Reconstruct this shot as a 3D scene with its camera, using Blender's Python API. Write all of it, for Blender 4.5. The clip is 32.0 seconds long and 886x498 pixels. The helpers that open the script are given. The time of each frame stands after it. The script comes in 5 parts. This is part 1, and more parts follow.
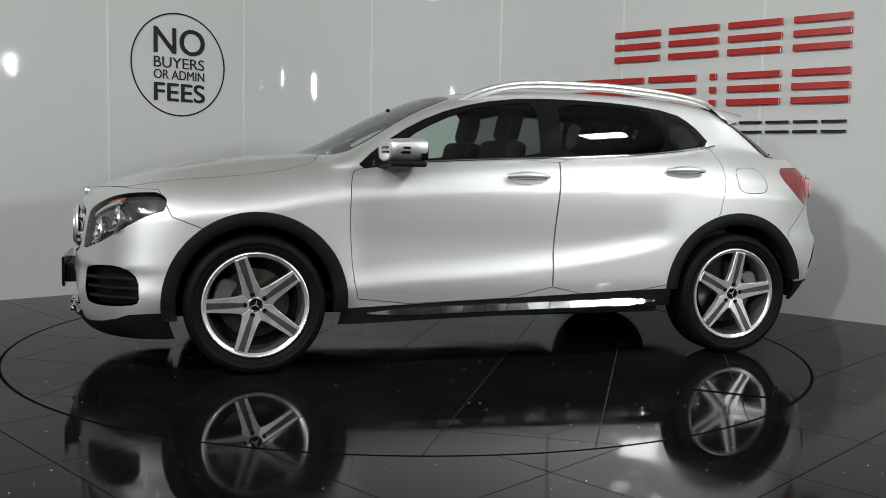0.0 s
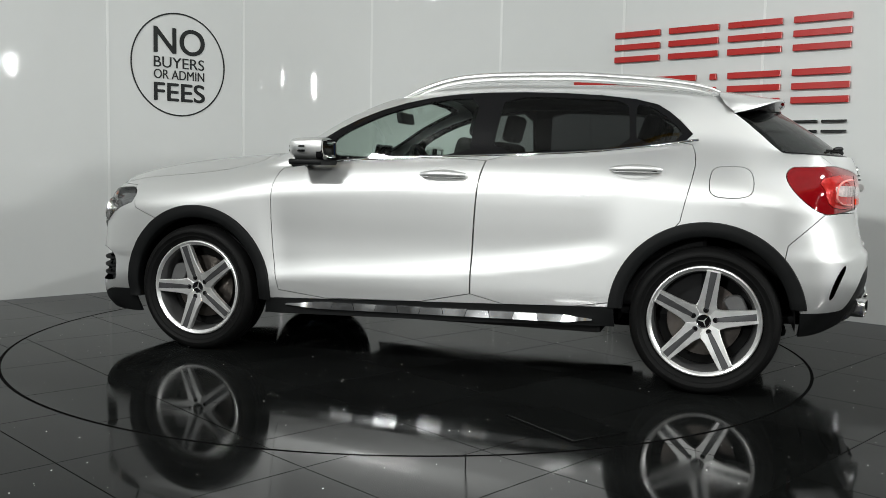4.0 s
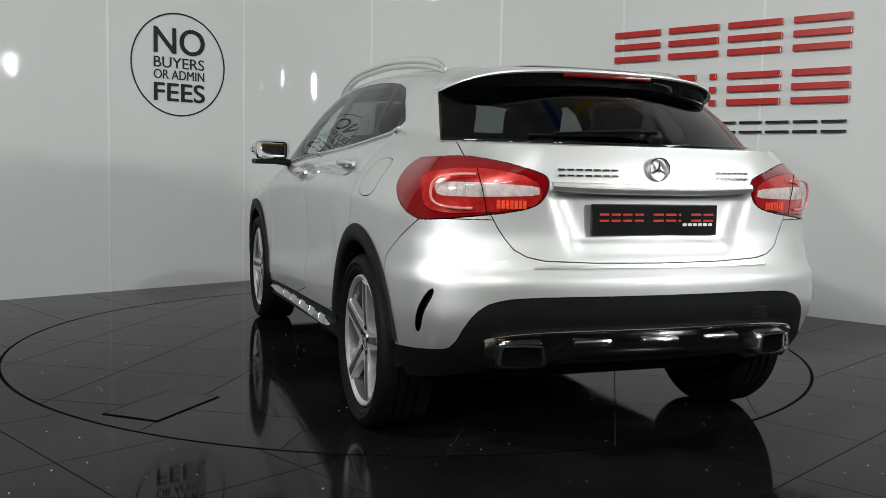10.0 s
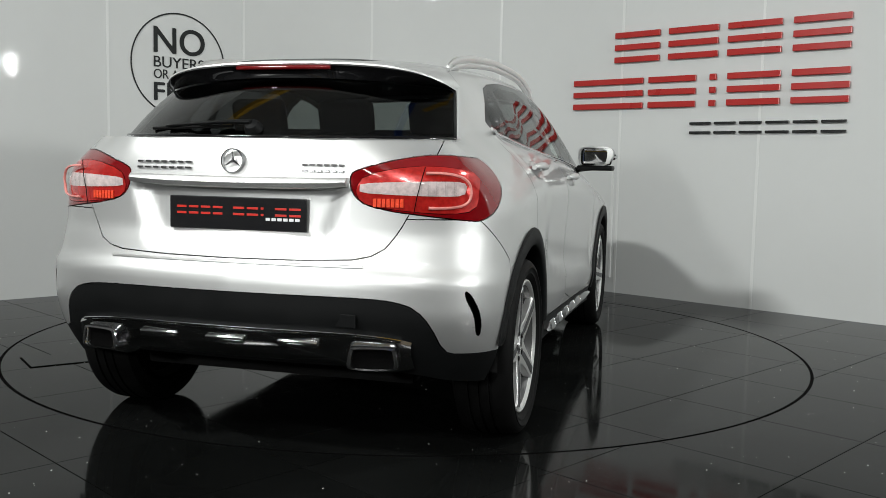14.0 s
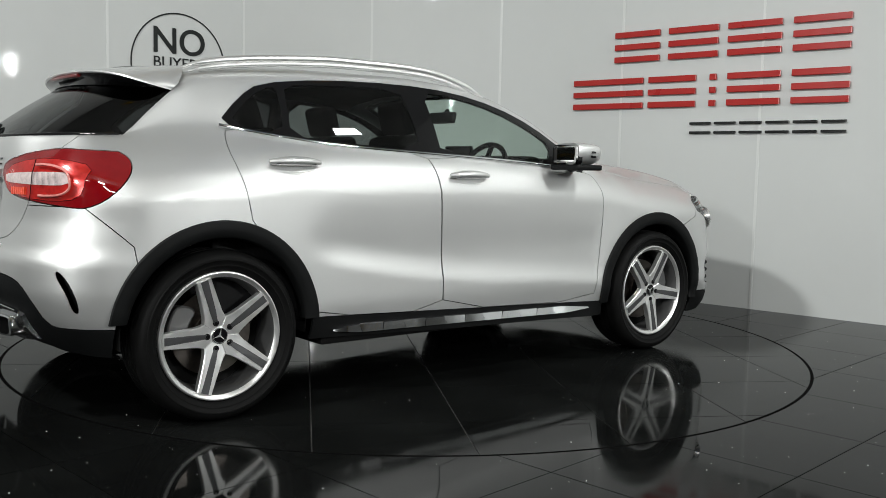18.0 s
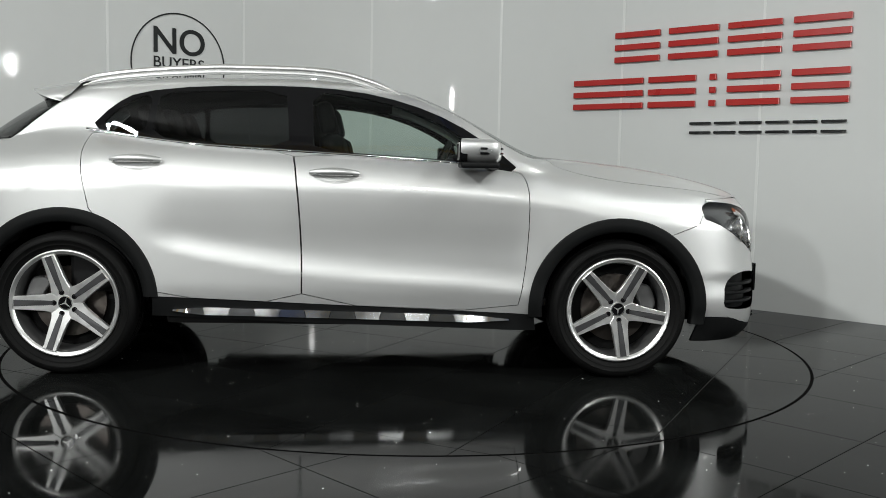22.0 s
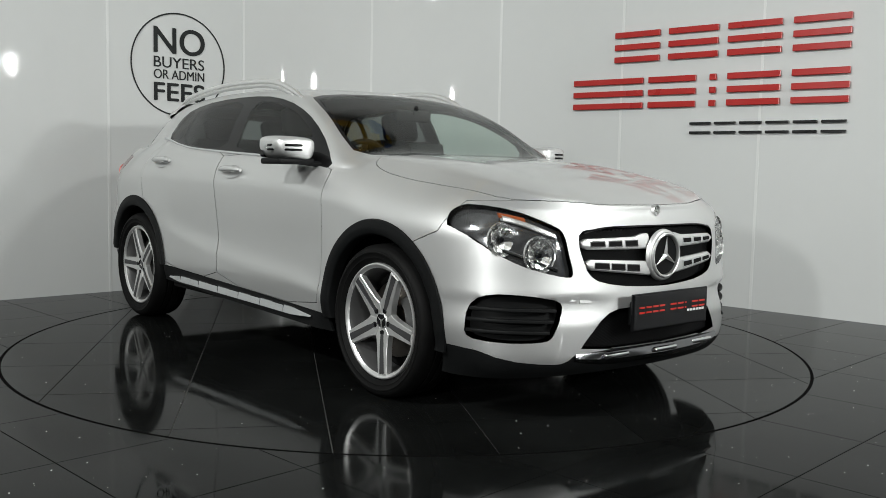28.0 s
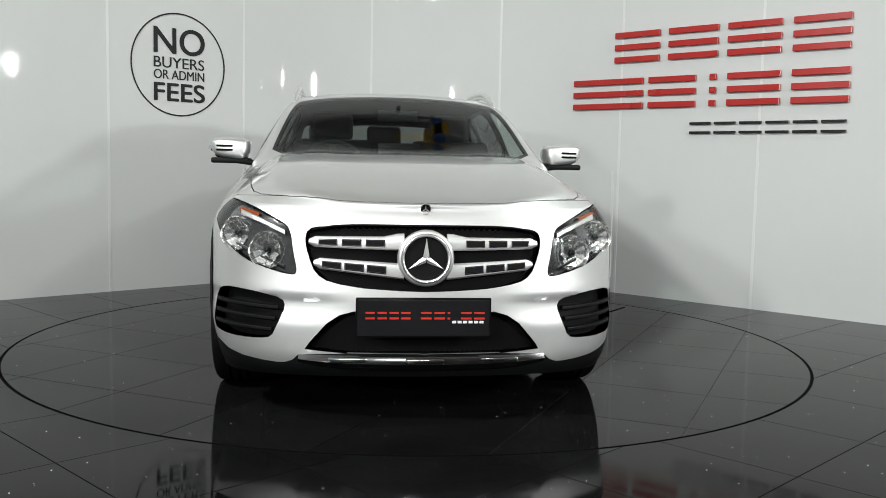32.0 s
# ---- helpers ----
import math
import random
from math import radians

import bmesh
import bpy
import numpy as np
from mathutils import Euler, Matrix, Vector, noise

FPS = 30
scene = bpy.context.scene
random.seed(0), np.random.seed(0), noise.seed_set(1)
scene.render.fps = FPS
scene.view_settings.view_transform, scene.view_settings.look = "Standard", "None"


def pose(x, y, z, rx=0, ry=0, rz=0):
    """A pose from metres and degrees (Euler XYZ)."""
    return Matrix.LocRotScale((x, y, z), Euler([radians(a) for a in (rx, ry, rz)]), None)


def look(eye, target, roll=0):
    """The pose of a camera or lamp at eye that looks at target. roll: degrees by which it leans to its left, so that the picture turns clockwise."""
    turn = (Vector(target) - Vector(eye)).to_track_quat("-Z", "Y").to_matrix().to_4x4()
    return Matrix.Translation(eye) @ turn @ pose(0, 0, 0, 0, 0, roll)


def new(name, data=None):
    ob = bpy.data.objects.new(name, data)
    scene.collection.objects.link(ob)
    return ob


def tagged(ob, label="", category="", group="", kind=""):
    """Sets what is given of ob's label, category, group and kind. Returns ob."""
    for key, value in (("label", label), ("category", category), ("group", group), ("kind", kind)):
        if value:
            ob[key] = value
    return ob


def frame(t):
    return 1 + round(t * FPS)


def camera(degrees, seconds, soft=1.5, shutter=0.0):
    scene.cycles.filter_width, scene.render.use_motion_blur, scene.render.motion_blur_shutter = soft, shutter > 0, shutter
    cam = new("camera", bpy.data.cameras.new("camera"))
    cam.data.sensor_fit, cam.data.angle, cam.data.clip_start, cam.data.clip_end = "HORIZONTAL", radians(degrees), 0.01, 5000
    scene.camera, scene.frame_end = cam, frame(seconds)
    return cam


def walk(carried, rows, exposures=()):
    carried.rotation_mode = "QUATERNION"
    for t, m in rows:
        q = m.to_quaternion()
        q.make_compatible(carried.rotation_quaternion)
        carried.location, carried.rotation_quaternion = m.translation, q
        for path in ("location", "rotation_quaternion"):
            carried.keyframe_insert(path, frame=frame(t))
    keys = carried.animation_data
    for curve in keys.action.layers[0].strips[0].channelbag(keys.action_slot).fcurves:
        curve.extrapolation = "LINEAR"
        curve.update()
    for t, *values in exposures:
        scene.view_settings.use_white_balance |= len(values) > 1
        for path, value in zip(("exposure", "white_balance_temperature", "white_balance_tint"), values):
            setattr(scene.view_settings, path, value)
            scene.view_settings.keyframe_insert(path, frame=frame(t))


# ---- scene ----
# ---- camera and path ----
EYE = (0.0, -5.446, 1.035)
VIEW = Matrix.Translation(EYE) @ pose(0, 0, 0, 90 - 5.109, 0, -1.852) @ pose(0, 0, 0, 0, 0, 1.197)
cam = camera(51.66, 32.0, soft=0.75)
walk(cam, [(0.0, VIEW), (32.0, VIEW)],
     exposures=[(0.0, -0.4), (2.0, -0.35), (3.0, -0.2), (6.0, 0.1), (7.0, 0.2), (8.0, 0.2), (9.0, 0.05), (10.0, -0.3), (11.0, -0.2), (12.0, -0.05), (13.0, -0.05), (14.0, -0.2), (17.0, -0.15), (18.0, -0.2), (19.0, -0.4), (20.0, -0.6), (22.0, -0.3), (23.0, -0.05), (25.0, 0.1), (28.0, -0.1), (31.0, 0.1), (32.0, 0.1)])

# ---- light and exposure ----
scene.view_settings.exposure = 0.0
ROOM_TOP = 5.6
world = bpy.data.worlds.new("world")
scene.world = world
world.use_nodes = True
world.node_tree.nodes["Background"].inputs[0].default_value = (0.9, 0.95, 1.0, 1)
world.node_tree.nodes["Background"].inputs[1].default_value = 0.02


def panel_lamp(place, target, sx, sy, watts, beam=180):
    """The light of one lamp, placed by a wall glint or added as fill."""
    data = bpy.data.lights.new("panel_lamp", "AREA")
    data.shape, data.size, data.size_y, data.energy = "RECTANGLE", sx, sy, watts
    data.color = (0.975, 1.0, 0.98)
    data.spread = radians(beam)
    ob = new("panel_lamp", data)
    ob.matrix_world = look(place, target) @ Matrix.Translation((0, 0, -0.03))
    return ob


# place, aim and power of two overhead linear fill lights, added out of view
FILL_LUMINAIRES = [((-2.4, -10.8, 5.1), None, 50), ((1.6, -10.8, 5.1), None, 50)]
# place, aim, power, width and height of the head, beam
# items 3 to 5 are added fill, unseen; the rest follow wall glints
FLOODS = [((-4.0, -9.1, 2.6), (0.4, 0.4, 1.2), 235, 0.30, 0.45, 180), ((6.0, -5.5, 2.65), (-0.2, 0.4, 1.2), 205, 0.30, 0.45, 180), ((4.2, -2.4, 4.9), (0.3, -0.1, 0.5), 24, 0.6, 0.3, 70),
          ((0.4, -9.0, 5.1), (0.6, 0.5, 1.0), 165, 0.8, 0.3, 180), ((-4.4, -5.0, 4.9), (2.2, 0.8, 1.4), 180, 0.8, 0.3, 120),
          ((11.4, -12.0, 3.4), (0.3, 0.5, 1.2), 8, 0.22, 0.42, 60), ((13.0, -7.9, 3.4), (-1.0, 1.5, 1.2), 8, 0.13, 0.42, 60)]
# slim battens further off in the hall: place and the way they run
BATTENS = [((8.0, -8.2, 4.5), -52), ((10.6, -11.8, 4.5), -52), ((15.0, -6.85, 3.5), -30)]
for place, aim, watts in FILL_LUMINAIRES:
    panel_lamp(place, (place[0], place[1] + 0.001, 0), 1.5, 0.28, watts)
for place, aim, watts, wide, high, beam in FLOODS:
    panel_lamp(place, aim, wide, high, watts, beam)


# ---- materials ----
def material(name):
    m = bpy.data.materials.new(name)
    m.use_nodes = True
    return m, m.node_tree.nodes, m.node_tree.links, m.node_tree.nodes["Principled BSDF"]


def surface(name, colour, rough=0.5, metal=0.0, vary=0.08, scale=6.0, fine=80.0, bump=0.0, coat=0.0,
            rough_vary=0.05, random_tone=0.0, spec=0.5, emit=None, power=0.0):
    """A procedural surface: colour at two scales of noise, worn gloss and fine relief."""
    m, nodes, links, bsdf = material(name)
    co = nodes.new("ShaderNodeTexCoord")
    big, small = nodes.new("ShaderNodeTexNoise"), nodes.new("ShaderNodeTexNoise")
    for n, s in ((big, scale), (small, fine)):
        n.inputs["Scale"].default_value = s
        n.inputs["Detail"].default_value = 4
        links.new(co.outputs["Object"], n.inputs["Vector"])
    mixed = nodes.new("ShaderNodeMath")
    mixed.operation = "MULTIPLY_ADD"
    mixed.inputs[1].default_value = 0.35
    links.new(small.outputs["Fac"], mixed.inputs[0])
    links.new(big.outputs["Fac"], mixed.inputs[2])
    ramp = nodes.new("ShaderNodeMapRange")
    ramp.inputs["From Min"].default_value, ramp.inputs["From Max"].default_value = 0.4, 0.95
    ramp.inputs["To Min"].default_value, ramp.inputs["To Max"].default_value = 1 - vary, 1 + vary
    links.new(mixed.outputs[0], ramp.inputs["Value"])
    tone = ramp.outputs[0]
    if random_tone:
        info = nodes.new("ShaderNodeObjectInfo")
        r = nodes.new("ShaderNodeMapRange")
        r.inputs["To Min"].default_value, r.inputs["To Max"].default_value = 1 - random_tone, 1 + random_tone
        links.new(info.outputs["Random"], r.inputs["Value"])
        both = nodes.new("ShaderNodeMath")
        both.operation = "MULTIPLY"
        links.new(r.outputs[0], both.inputs[0])
        links.new(tone, both.inputs[1])
        tone = both.outputs[0]
    col = nodes.new("ShaderNodeVectorMath")
    col.operation = "SCALE"
    col.inputs[0].default_value = colour
    links.new(tone, col.inputs["Scale"])
    links.new(col.outputs[0], bsdf.inputs["Base Color"])
    rr = nodes.new("ShaderNodeMapRange")
    rr.inputs["From Min"].default_value, rr.inputs["From Max"].default_value = 0.3, 0.7
    rr.inputs["To Min"].default_value, rr.inputs["To Max"].default_value = max(0.0, rough - rough_vary), rough + rough_vary
    links.new(big.outputs["Fac"], rr.inputs["Value"])
    links.new(rr.outputs[0], bsdf.inputs["Roughness"])
    bsdf.inputs["Metallic"].default_value = metal
    bsdf.inputs["Specular IOR Level"].default_value = spec
    bsdf.inputs["Coat Weight"].default_value = coat
    bsdf.inputs["Coat Roughness"].default_value = 0.03
    if bump:
        b = nodes.new("ShaderNodeBump")
        b.inputs["Strength"].default_value = bump
        b.inputs["Distance"].default_value = 0.002
        links.new(small.outputs["Fac"], b.inputs["Height"])
        links.new(b.outputs[0], bsdf.inputs["Normal"])
    if emit:
        bsdf.inputs["Emission Color"].default_value = (*emit, 1)
        bsdf.inputs["Emission Strength"].default_value = power
    return m


def pane(name, tint, gloss=0.02):
    """Thin tinted glass: lets light straight through and mirrors more at a glancing view."""
    m, nodes, links, bsdf = material(name)
    nodes.remove(bsdf)
    clear, mirror, mix = nodes.new("ShaderNodeBsdfTransparent"), nodes.new("ShaderNodeBsdfGlossy"), nodes.new("ShaderNodeMixShader")
    weight, power, scale = nodes.new("ShaderNodeLayerWeight"), nodes.new("ShaderNodeMath"), nodes.new("ShaderNodeMath")
    clear.inputs[0].default_value = (*tint, 1)
    mirror.inputs["Roughness"].default_value = gloss
    weight.inputs[0].default_value = 0.5
    power.operation, power.inputs[1].default_value = "POWER", 5.0
    scale.operation, scale.inputs[1].default_value, scale.inputs[2].default_value = "MULTIPLY_ADD", 0.85, 0.05
    links.new(weight.outputs["Facing"], power.inputs[0])
    links.new(power.outputs[0], scale.inputs[0])
    links.new(scale.outputs[0], mix.inputs[0])
    links.new(clear.outputs[0], mix.inputs[1])
    links.new(mirror.outputs[0], mix.inputs[2])
    links.new(mix.outputs[0], nodes["Material Output"].inputs[0])
    return m


M_WALL = surface("pale_grey_gloss_panel", (0.56, 0.572, 0.565), 0.035, vary=0.02, scale=0.8, fine=9, rough_vary=0.015, spec=0.15)
M_SEAM = surface("panel_joint", (0.62, 0.63, 0.62), 0.35, vary=0.03)
# unseen ceiling and walls: tones set by the light they return to the car
M_CEILING = surface("unseen_ceiling_grey", (0.36, 0.365, 0.36), 0.8, vary=0.06, scale=1.5)
M_BACK = surface("unseen_hall_grey", (0.34, 0.34, 0.33), 0.7, vary=0.1, scale=0.7)
M_DIM = surface("unseen_hall_dark", (0.16, 0.16, 0.16), 0.7, vary=0.15, scale=0.7)
M_TILE = surface("dark_polished_tile", (0.0058, 0.0062, 0.0060), 0.075, vary=0.4, scale=2.2, fine=30, rough_vary=0.06, random_tone=0.2, spec=0.060)
M_GROUT = surface("tile_grout", (0.10, 0.10, 0.095), 0.7, vary=0.3, scale=5)
M_GAP = surface("dark_gap", (0.0025, 0.0025, 0.0025), 0.9, spec=0.02)
M_SPECK = surface("dust_speck", (0.75, 0.75, 0.72), 0.8)
M_RED = surface("red_sign_acrylic", (0.36, 0.013, 0.010), 0.3, vary=0.04, scale=3)
M_BLACKSIGN = surface("black_sign_acrylic", (0.012, 0.013, 0.013), 0.25, vary=0.1)
M_INK = surface("dark_vinyl", (0.012, 0.014, 0.014), 0.4, vary=0.1, spec=0.2)
M_LAMP = surface("lamp_diffuser", (0.9, 0.9, 0.9), 0.5, emit=(1.0, 0.985, 0.96), power=9.0)
M_FIXTURE = surface("fixture_white_metal", (0.7, 0.7, 0.7), 0.4)
M_YELLOW = surface("yellow_steel", (0.62, 0.36, 0.03), 0.5, vary=0.12)
M_BLUE = surface("blue_steel", (0.03, 0.09, 0.36), 0.5, vary=0.12)

# silver paint: metal flakes under clear lacquer
M_PAINT = surface("silver_metallic_paint", (0.655, 0.66, 0.655), 0.47, metal=0.85, vary=0.012, scale=3, fine=900, coat=1.0, rough_vary=0.01, bump=0.015)
M_PLASTIC = surface("black_grained_plastic", (0.005, 0.0054, 0.0056), 0.55, vary=0.12, scale=8, fine=500, bump=0.12, spec=0.14)
M_GLOSSBLACK = surface("gloss_black_trim", (0.005, 0.005, 0.0055), 0.06, vary=0.1, spec=0.3)
M_RUBBER = surface("tyre_rubber", (0.0042, 0.0042, 0.0042), 0.6, vary=0.3, scale=14, fine=200, bump=0.2, spec=0.1)
M_CHROME = surface("chrome", (0.78, 0.79, 0.80), 0.07, metal=1.0, vary=0.02)
M_DARKCHROME = surface("dark_chrome", (0.20, 0.20, 0.21), 0.12, metal=1.0, vary=0.05)
M_ALLOY = surface("polished_alloy", (0.80, 0.80, 0.79), 0.33, metal=0.85, vary=0.04, scale=20)
M_ALLOYGREY = surface("grey_painted_alloy", (0.085, 0.085, 0.088), 0.4, metal=0.7, vary=0.06, scale=20)
M_DISC = surface("brake_disc_steel", (0.13, 0.115, 0.105), 0.35, metal=1.0, vary=0.15, scale=30)
M_CALIPER = surface("grey_caliper", (0.14, 0.14, 0.14), 0.4, metal=0.6)
M_UNDER = surface("underbody_black", (0.008, 0.008, 0.008), 0.85, vary=0.2, spec=0.1)
M_GLASS = pane("clear_green_glass", (0.74, 0.82, 0.78))
M_PRIVACY = pane("privacy_glass", (0.20, 0.21, 0.21))
M_LENS = pane("clear_lens", (0.93, 0.94, 0.94))
M_SEAT = surface("black_seat_cloth", (0.005, 0.005, 0.0055), 0.8, vary=0.15, scale=30, fine=300, bump=0.2, spec=0.15)
M_DASH = surface("black_soft_plastic", (0.007, 0.007, 0.0075), 0.6, vary=0.1, spec=0.15)
M_MIRROR = surface("mirror_glass", (0.9, 0.9, 0.9), 0.01, metal=1.0, vary=0.0, rough_vary=0.0)
M_TAILRED = surface("red_lamp_lens", (0.17, 0.002, 0.004), 0.05, vary=0.1, scale=30, coat=1.0)
M_TAILGLOW = surface("bright_red_reflector", (0.46, 0.016, 0.013), 0.22, metal=0.3, vary=0.25, scale=40, coat=1.0)
M_TAILDARK = surface("dark_red_lens", (0.12, 0.004, 0.005), 0.1, vary=0.1)
M_TAILWHITE = surface("clear_lamp_ribs", (0.56, 0.47, 0.46), 0.15, vary=0.3, scale=40, fine=120, coat=1.0)
M_AMBER = surface("amber_reflector", (0.30, 0.07, 0.02), 0.15, vary=0.2)
M_PLATE = surface("black_plate", (0.012, 0.012, 0.013), 0.15)
M_REDPRINT = surface("red_print", (0.55, 0.03, 0.02), 0.3)
M_WHITEPRINT = surface("white_print", (0.75, 0.75, 0.75), 0.3)


# ---- mesh helpers ----
def mesh_ob(name, verts, faces, mat, parent=None, smooth=False, label=""):
    me = bpy.data.meshes.new(name)
    me.from_pydata([tuple(v) for v in verts], [], [tuple(f) for f in faces])
    me.materials.append(mat)
    if smooth:
        me.shade_smooth()
    ob = new(name, me)
    ob.parent = parent
    if label:
        ob["label"] = label
    return ob


def part(name, bm, mat, parent=None, label="", smooth=None, m=None):
    """Links a bmesh as one mesh object under a thing or part. smooth: the angle below which edges shade smooth."""
    if m is not None:
        bm.transform(m)
    bmesh.ops.recalc_face_normals(bm, faces=bm.faces)
    me = bpy.data.meshes.new(name)
    if smooth is not None:
        for f in bm.faces:
            f.smooth = True
        for e in bm.edges:
            if len(e.link_faces) == 2 and e.calc_face_angle(0) > radians(smooth):
                e.smooth = False
    bm.to_mesh(me)
    bm.free()
    me.materials.append(mat)
    ob = new(name, me)
    ob.parent = parent
    if label:
        ob["label"] = label
    return ob


def box(sx, sy, sz, bevel=0.0, m=None, segs=2):
    bm = bmesh.new()
    bmesh.ops.create_cube(bm, size=1)
    bmesh.ops.scale(bm, vec=(sx, sy, sz), verts=bm.verts)
    if bevel:
        bmesh.ops.bevel(bm, geom=list(bm.edges), offset=bevel, segments=segs, affect="EDGES", profile=0.6)
    if m is not None:
        bm.transform(m)
    return bm


def join(*bms):
    """One bmesh out of several."""
    out = bms[0]
    for b in bms[1:]:
        me = bpy.data.meshes.new("tmp")
        b.to_mesh(me)
        b.free()
        out.from_mesh(me)
        bpy.data.meshes.remove(me)
    return out


def prism(outline, depth, bevel=0.0, segs=1):
    """An outline of (x, y) raised by depth along z."""
    bm = bmesh.new()
    f = bm.faces.new([bm.verts.new((x, y, 0)) for x, y in outline])
    if f.normal.z < 0:
        f.normal_flip()
    got = bmesh.ops.extrude_face_region(bm, geom=[f])
    bmesh.ops.translate(bm, vec=(0, 0, depth), verts=[v for v in got["geom"] if isinstance(v, bmesh.types.BMVert)])
    if bevel:
        top = [e for e in bm.edges if all(v.co.z > depth * 0.5 for v in e.verts)]
        bmesh.ops.bevel(bm, geom=top, offset=bevel, segments=segs, affect="EDGES")
    bmesh.ops.recalc_face_normals(bm, faces=bm.faces)
    return bm


def lathe(profile, steps=64, arc=2 * math.pi):
    """A profile of (radius, height) turned round z."""
    bm = bmesh.new()
    full = abs(arc - 2 * math.pi) < 1e-6
    n = steps if full else steps + 1
    rings = [[bm.verts.new((r * math.cos(arc * i / steps), r * math.sin(arc * i / steps), h)) for i in range(n)] for r, h in profile]
    for a, b in zip(rings, rings[1:]):
        for i in range(steps):
            j = (i + 1) % n
            bm.faces.new((a[i], a[j], b[j], b[i]))
    return bm


def rounded(points, cuts=3, closed=True):
    """Corners cut repeatedly (Chaikin), so that an outline runs smooth."""
    pts = [tuple(p) for p in points]
    for _ in range(cuts):
        out = []
        pairs = list(zip(pts, pts[1:] + pts[:1])) if closed else list(zip(pts, pts[1:]))
        if not closed:
            out.append(pts[0])
        for a, b in pairs:
            out.append(tuple(0.75 * p + 0.25 * q for p, q in zip(a, b)))
            out.append(tuple(0.25 * p + 0.75 * q for p, q in zip(a, b)))
        if not closed:
            out.append(pts[-1])
        pts = out
    return pts


def tube(points, radius, sides=10, mat=None, flat=1.0, up=(0, 0, 1)):
    """A bar of round or flattened section along a line of points; radius may be one number or one a point."""
    bm = bmesh.new()
    pts = [Vector(p) for p in points]
    rings = []
    for i, p in enumerate(pts):
        d = (pts[min(i + 1, len(pts) - 1)] - pts[max(i - 1, 0)]).normalized()
        side = d.cross(Vector(up)).normalized()
        over = side.cross(d)
        r = radius[i] if isinstance(radius, (list, tuple)) else radius
        rings.append([bm.verts.new(p + side * (r * math.cos(2 * math.pi * k / sides)) + over * (r * flat * math.sin(2 * math.pi * k / sides))) for k in range(sides)])
    for a, b in zip(rings, rings[1:]):
        for k in range(sides):
            bm.faces.new((a[k], a[(k + 1) % sides], b[(k + 1) % sides], b[k]))
    bm.faces.new(rings[0][::-1])
    bm.faces.new(rings[-1])
    return bm


# ---- how the turntable turns ----
def heading(t):
    """The car's heading in degrees at t seconds."""
    s = (min(t, 31.86) - 16) / 16
    return HEAD[0] + HEAD[1] * s + HEAD[2] * s * s + HEAD[3] * (s ** 3 - s)


HEAD = (55.1184, -140.7708, -0.2548, 1.3346)
CAR_OFF = (-0.3505, -0.0923)
TIMES = [k * 0.5 for k in range(64)] + [31.86, 32.0]

# ---- room ----
# two walls of glossy panels meet in a wide rounded corner
CORNER = Vector((-0.036, 3.911))
WL, WR = radians(41.635), radians(-43.394)
DIR_L, DIR_R = Vector((-math.cos(WL), -math.sin(WL))), Vector((math.cos(WR), math.sin(WR)))
BEND = 2.0


def wall_line(s, lift=0.0):
    """The wall's foot at s metres along it: s < 0 on the left wall, s > 0 on the right wall, rounded in between. lift: metres in front of it."""
    n_l, n_r = Vector((-DIR_L.y, DIR_L.x)), Vector((DIR_R.y, -DIR_R.x))
    half = ARC / 2
    if s < -half:
        p, n = CORNER + DIR_L * (BEND - half - s), n_l
    elif s > half:
        p, n = CORNER + DIR_R * (BEND - half + s), n_r
    else:
        k = (s + half) / ARC
        a0 = math.atan2(-n_l.y, -n_l.x)
        a1 = math.atan2(-n_r.y, -n_r.x)
        a = a0 + (a1 - a0) * k
        p, n = ARC_MID + RAD * Vector((math.cos(a), math.sin(a))), -Vector((math.cos(a), math.sin(a)))
    return p + n * lift, n


_nl, _nr = Vector((-DIR_L.y, DIR_L.x)), Vector((DIR_R.y, -DIR_R.x))
_nl = _nl if _nl.dot(Vector((0, -1))) > 0 else -_nl
_open = math.acos(max(-1, min(1, DIR_L.dot(DIR_R))))
RAD = BEND * math.tan(_open / 2)
ARC_MID = CORNER + (DIR_L + DIR_R).normalized() * (BEND / math.cos(_open / 2))
ARC = RAD * (math.pi - _open)


def wall_strip(name, s0, s1, z0, z1, thick, lift, mat, parent=None, steps=1, label=""):
    """A piece of the wall with thickness, between two places along it."""
    bm = bmesh.new()
    cols = []
    for i in range(steps + 1):
        s = s0 + (s1 - s0) * i / steps
        a, b = wall_line(s, lift)[0], wall_line(s, lift - thick)[0]
        cols.append([bm.verts.new((p.x, p.y, z)) for p in (a, b) for z in (z0, z1)])
    for c, d in zip(cols, cols[1:]):
        for i, j in ((0, 1), (1, 3), (3, 2), (2, 0)):
            bm.faces.new((c[i], d[i], d[j], c[j]))
    for c in (cols[0], cols[-1]):
        bm.faces.new((c[0], c[1], c[3], c[2]))
    return part(name, bm, mat, parent, label, smooth=20)


def wall_s(side, d):
    """Metres along the wall line for a place d metres from the walls' corner."""
    return side * (d - BEND + ARC / 2)


S_R1 = wall_s(1, 2.41)
wall = tagged(new("wall_north"), "glossy white panelled showroom wall with a rounded corner", "wall", kind="structure")
seams = [S_R1 + 1.2 * k for k in range(-6, 5)]
edges = [wall_s(-1, 9.0)] + seams + [wall_s(1, 9.0)]
for a, b in zip(edges, edges[1:]):
    wall_strip("panel", a + 0.002, b - 0.002, 0.0, ROOM_TOP, 0.06, 0.0, M_WALL, wall, 16)
for s in seams:
    wall_strip("joint_strip", s - 0.010, s + 0.010, 0.0, ROOM_TOP, 0.005, 0.0035, M_SEAM, wall, 1)
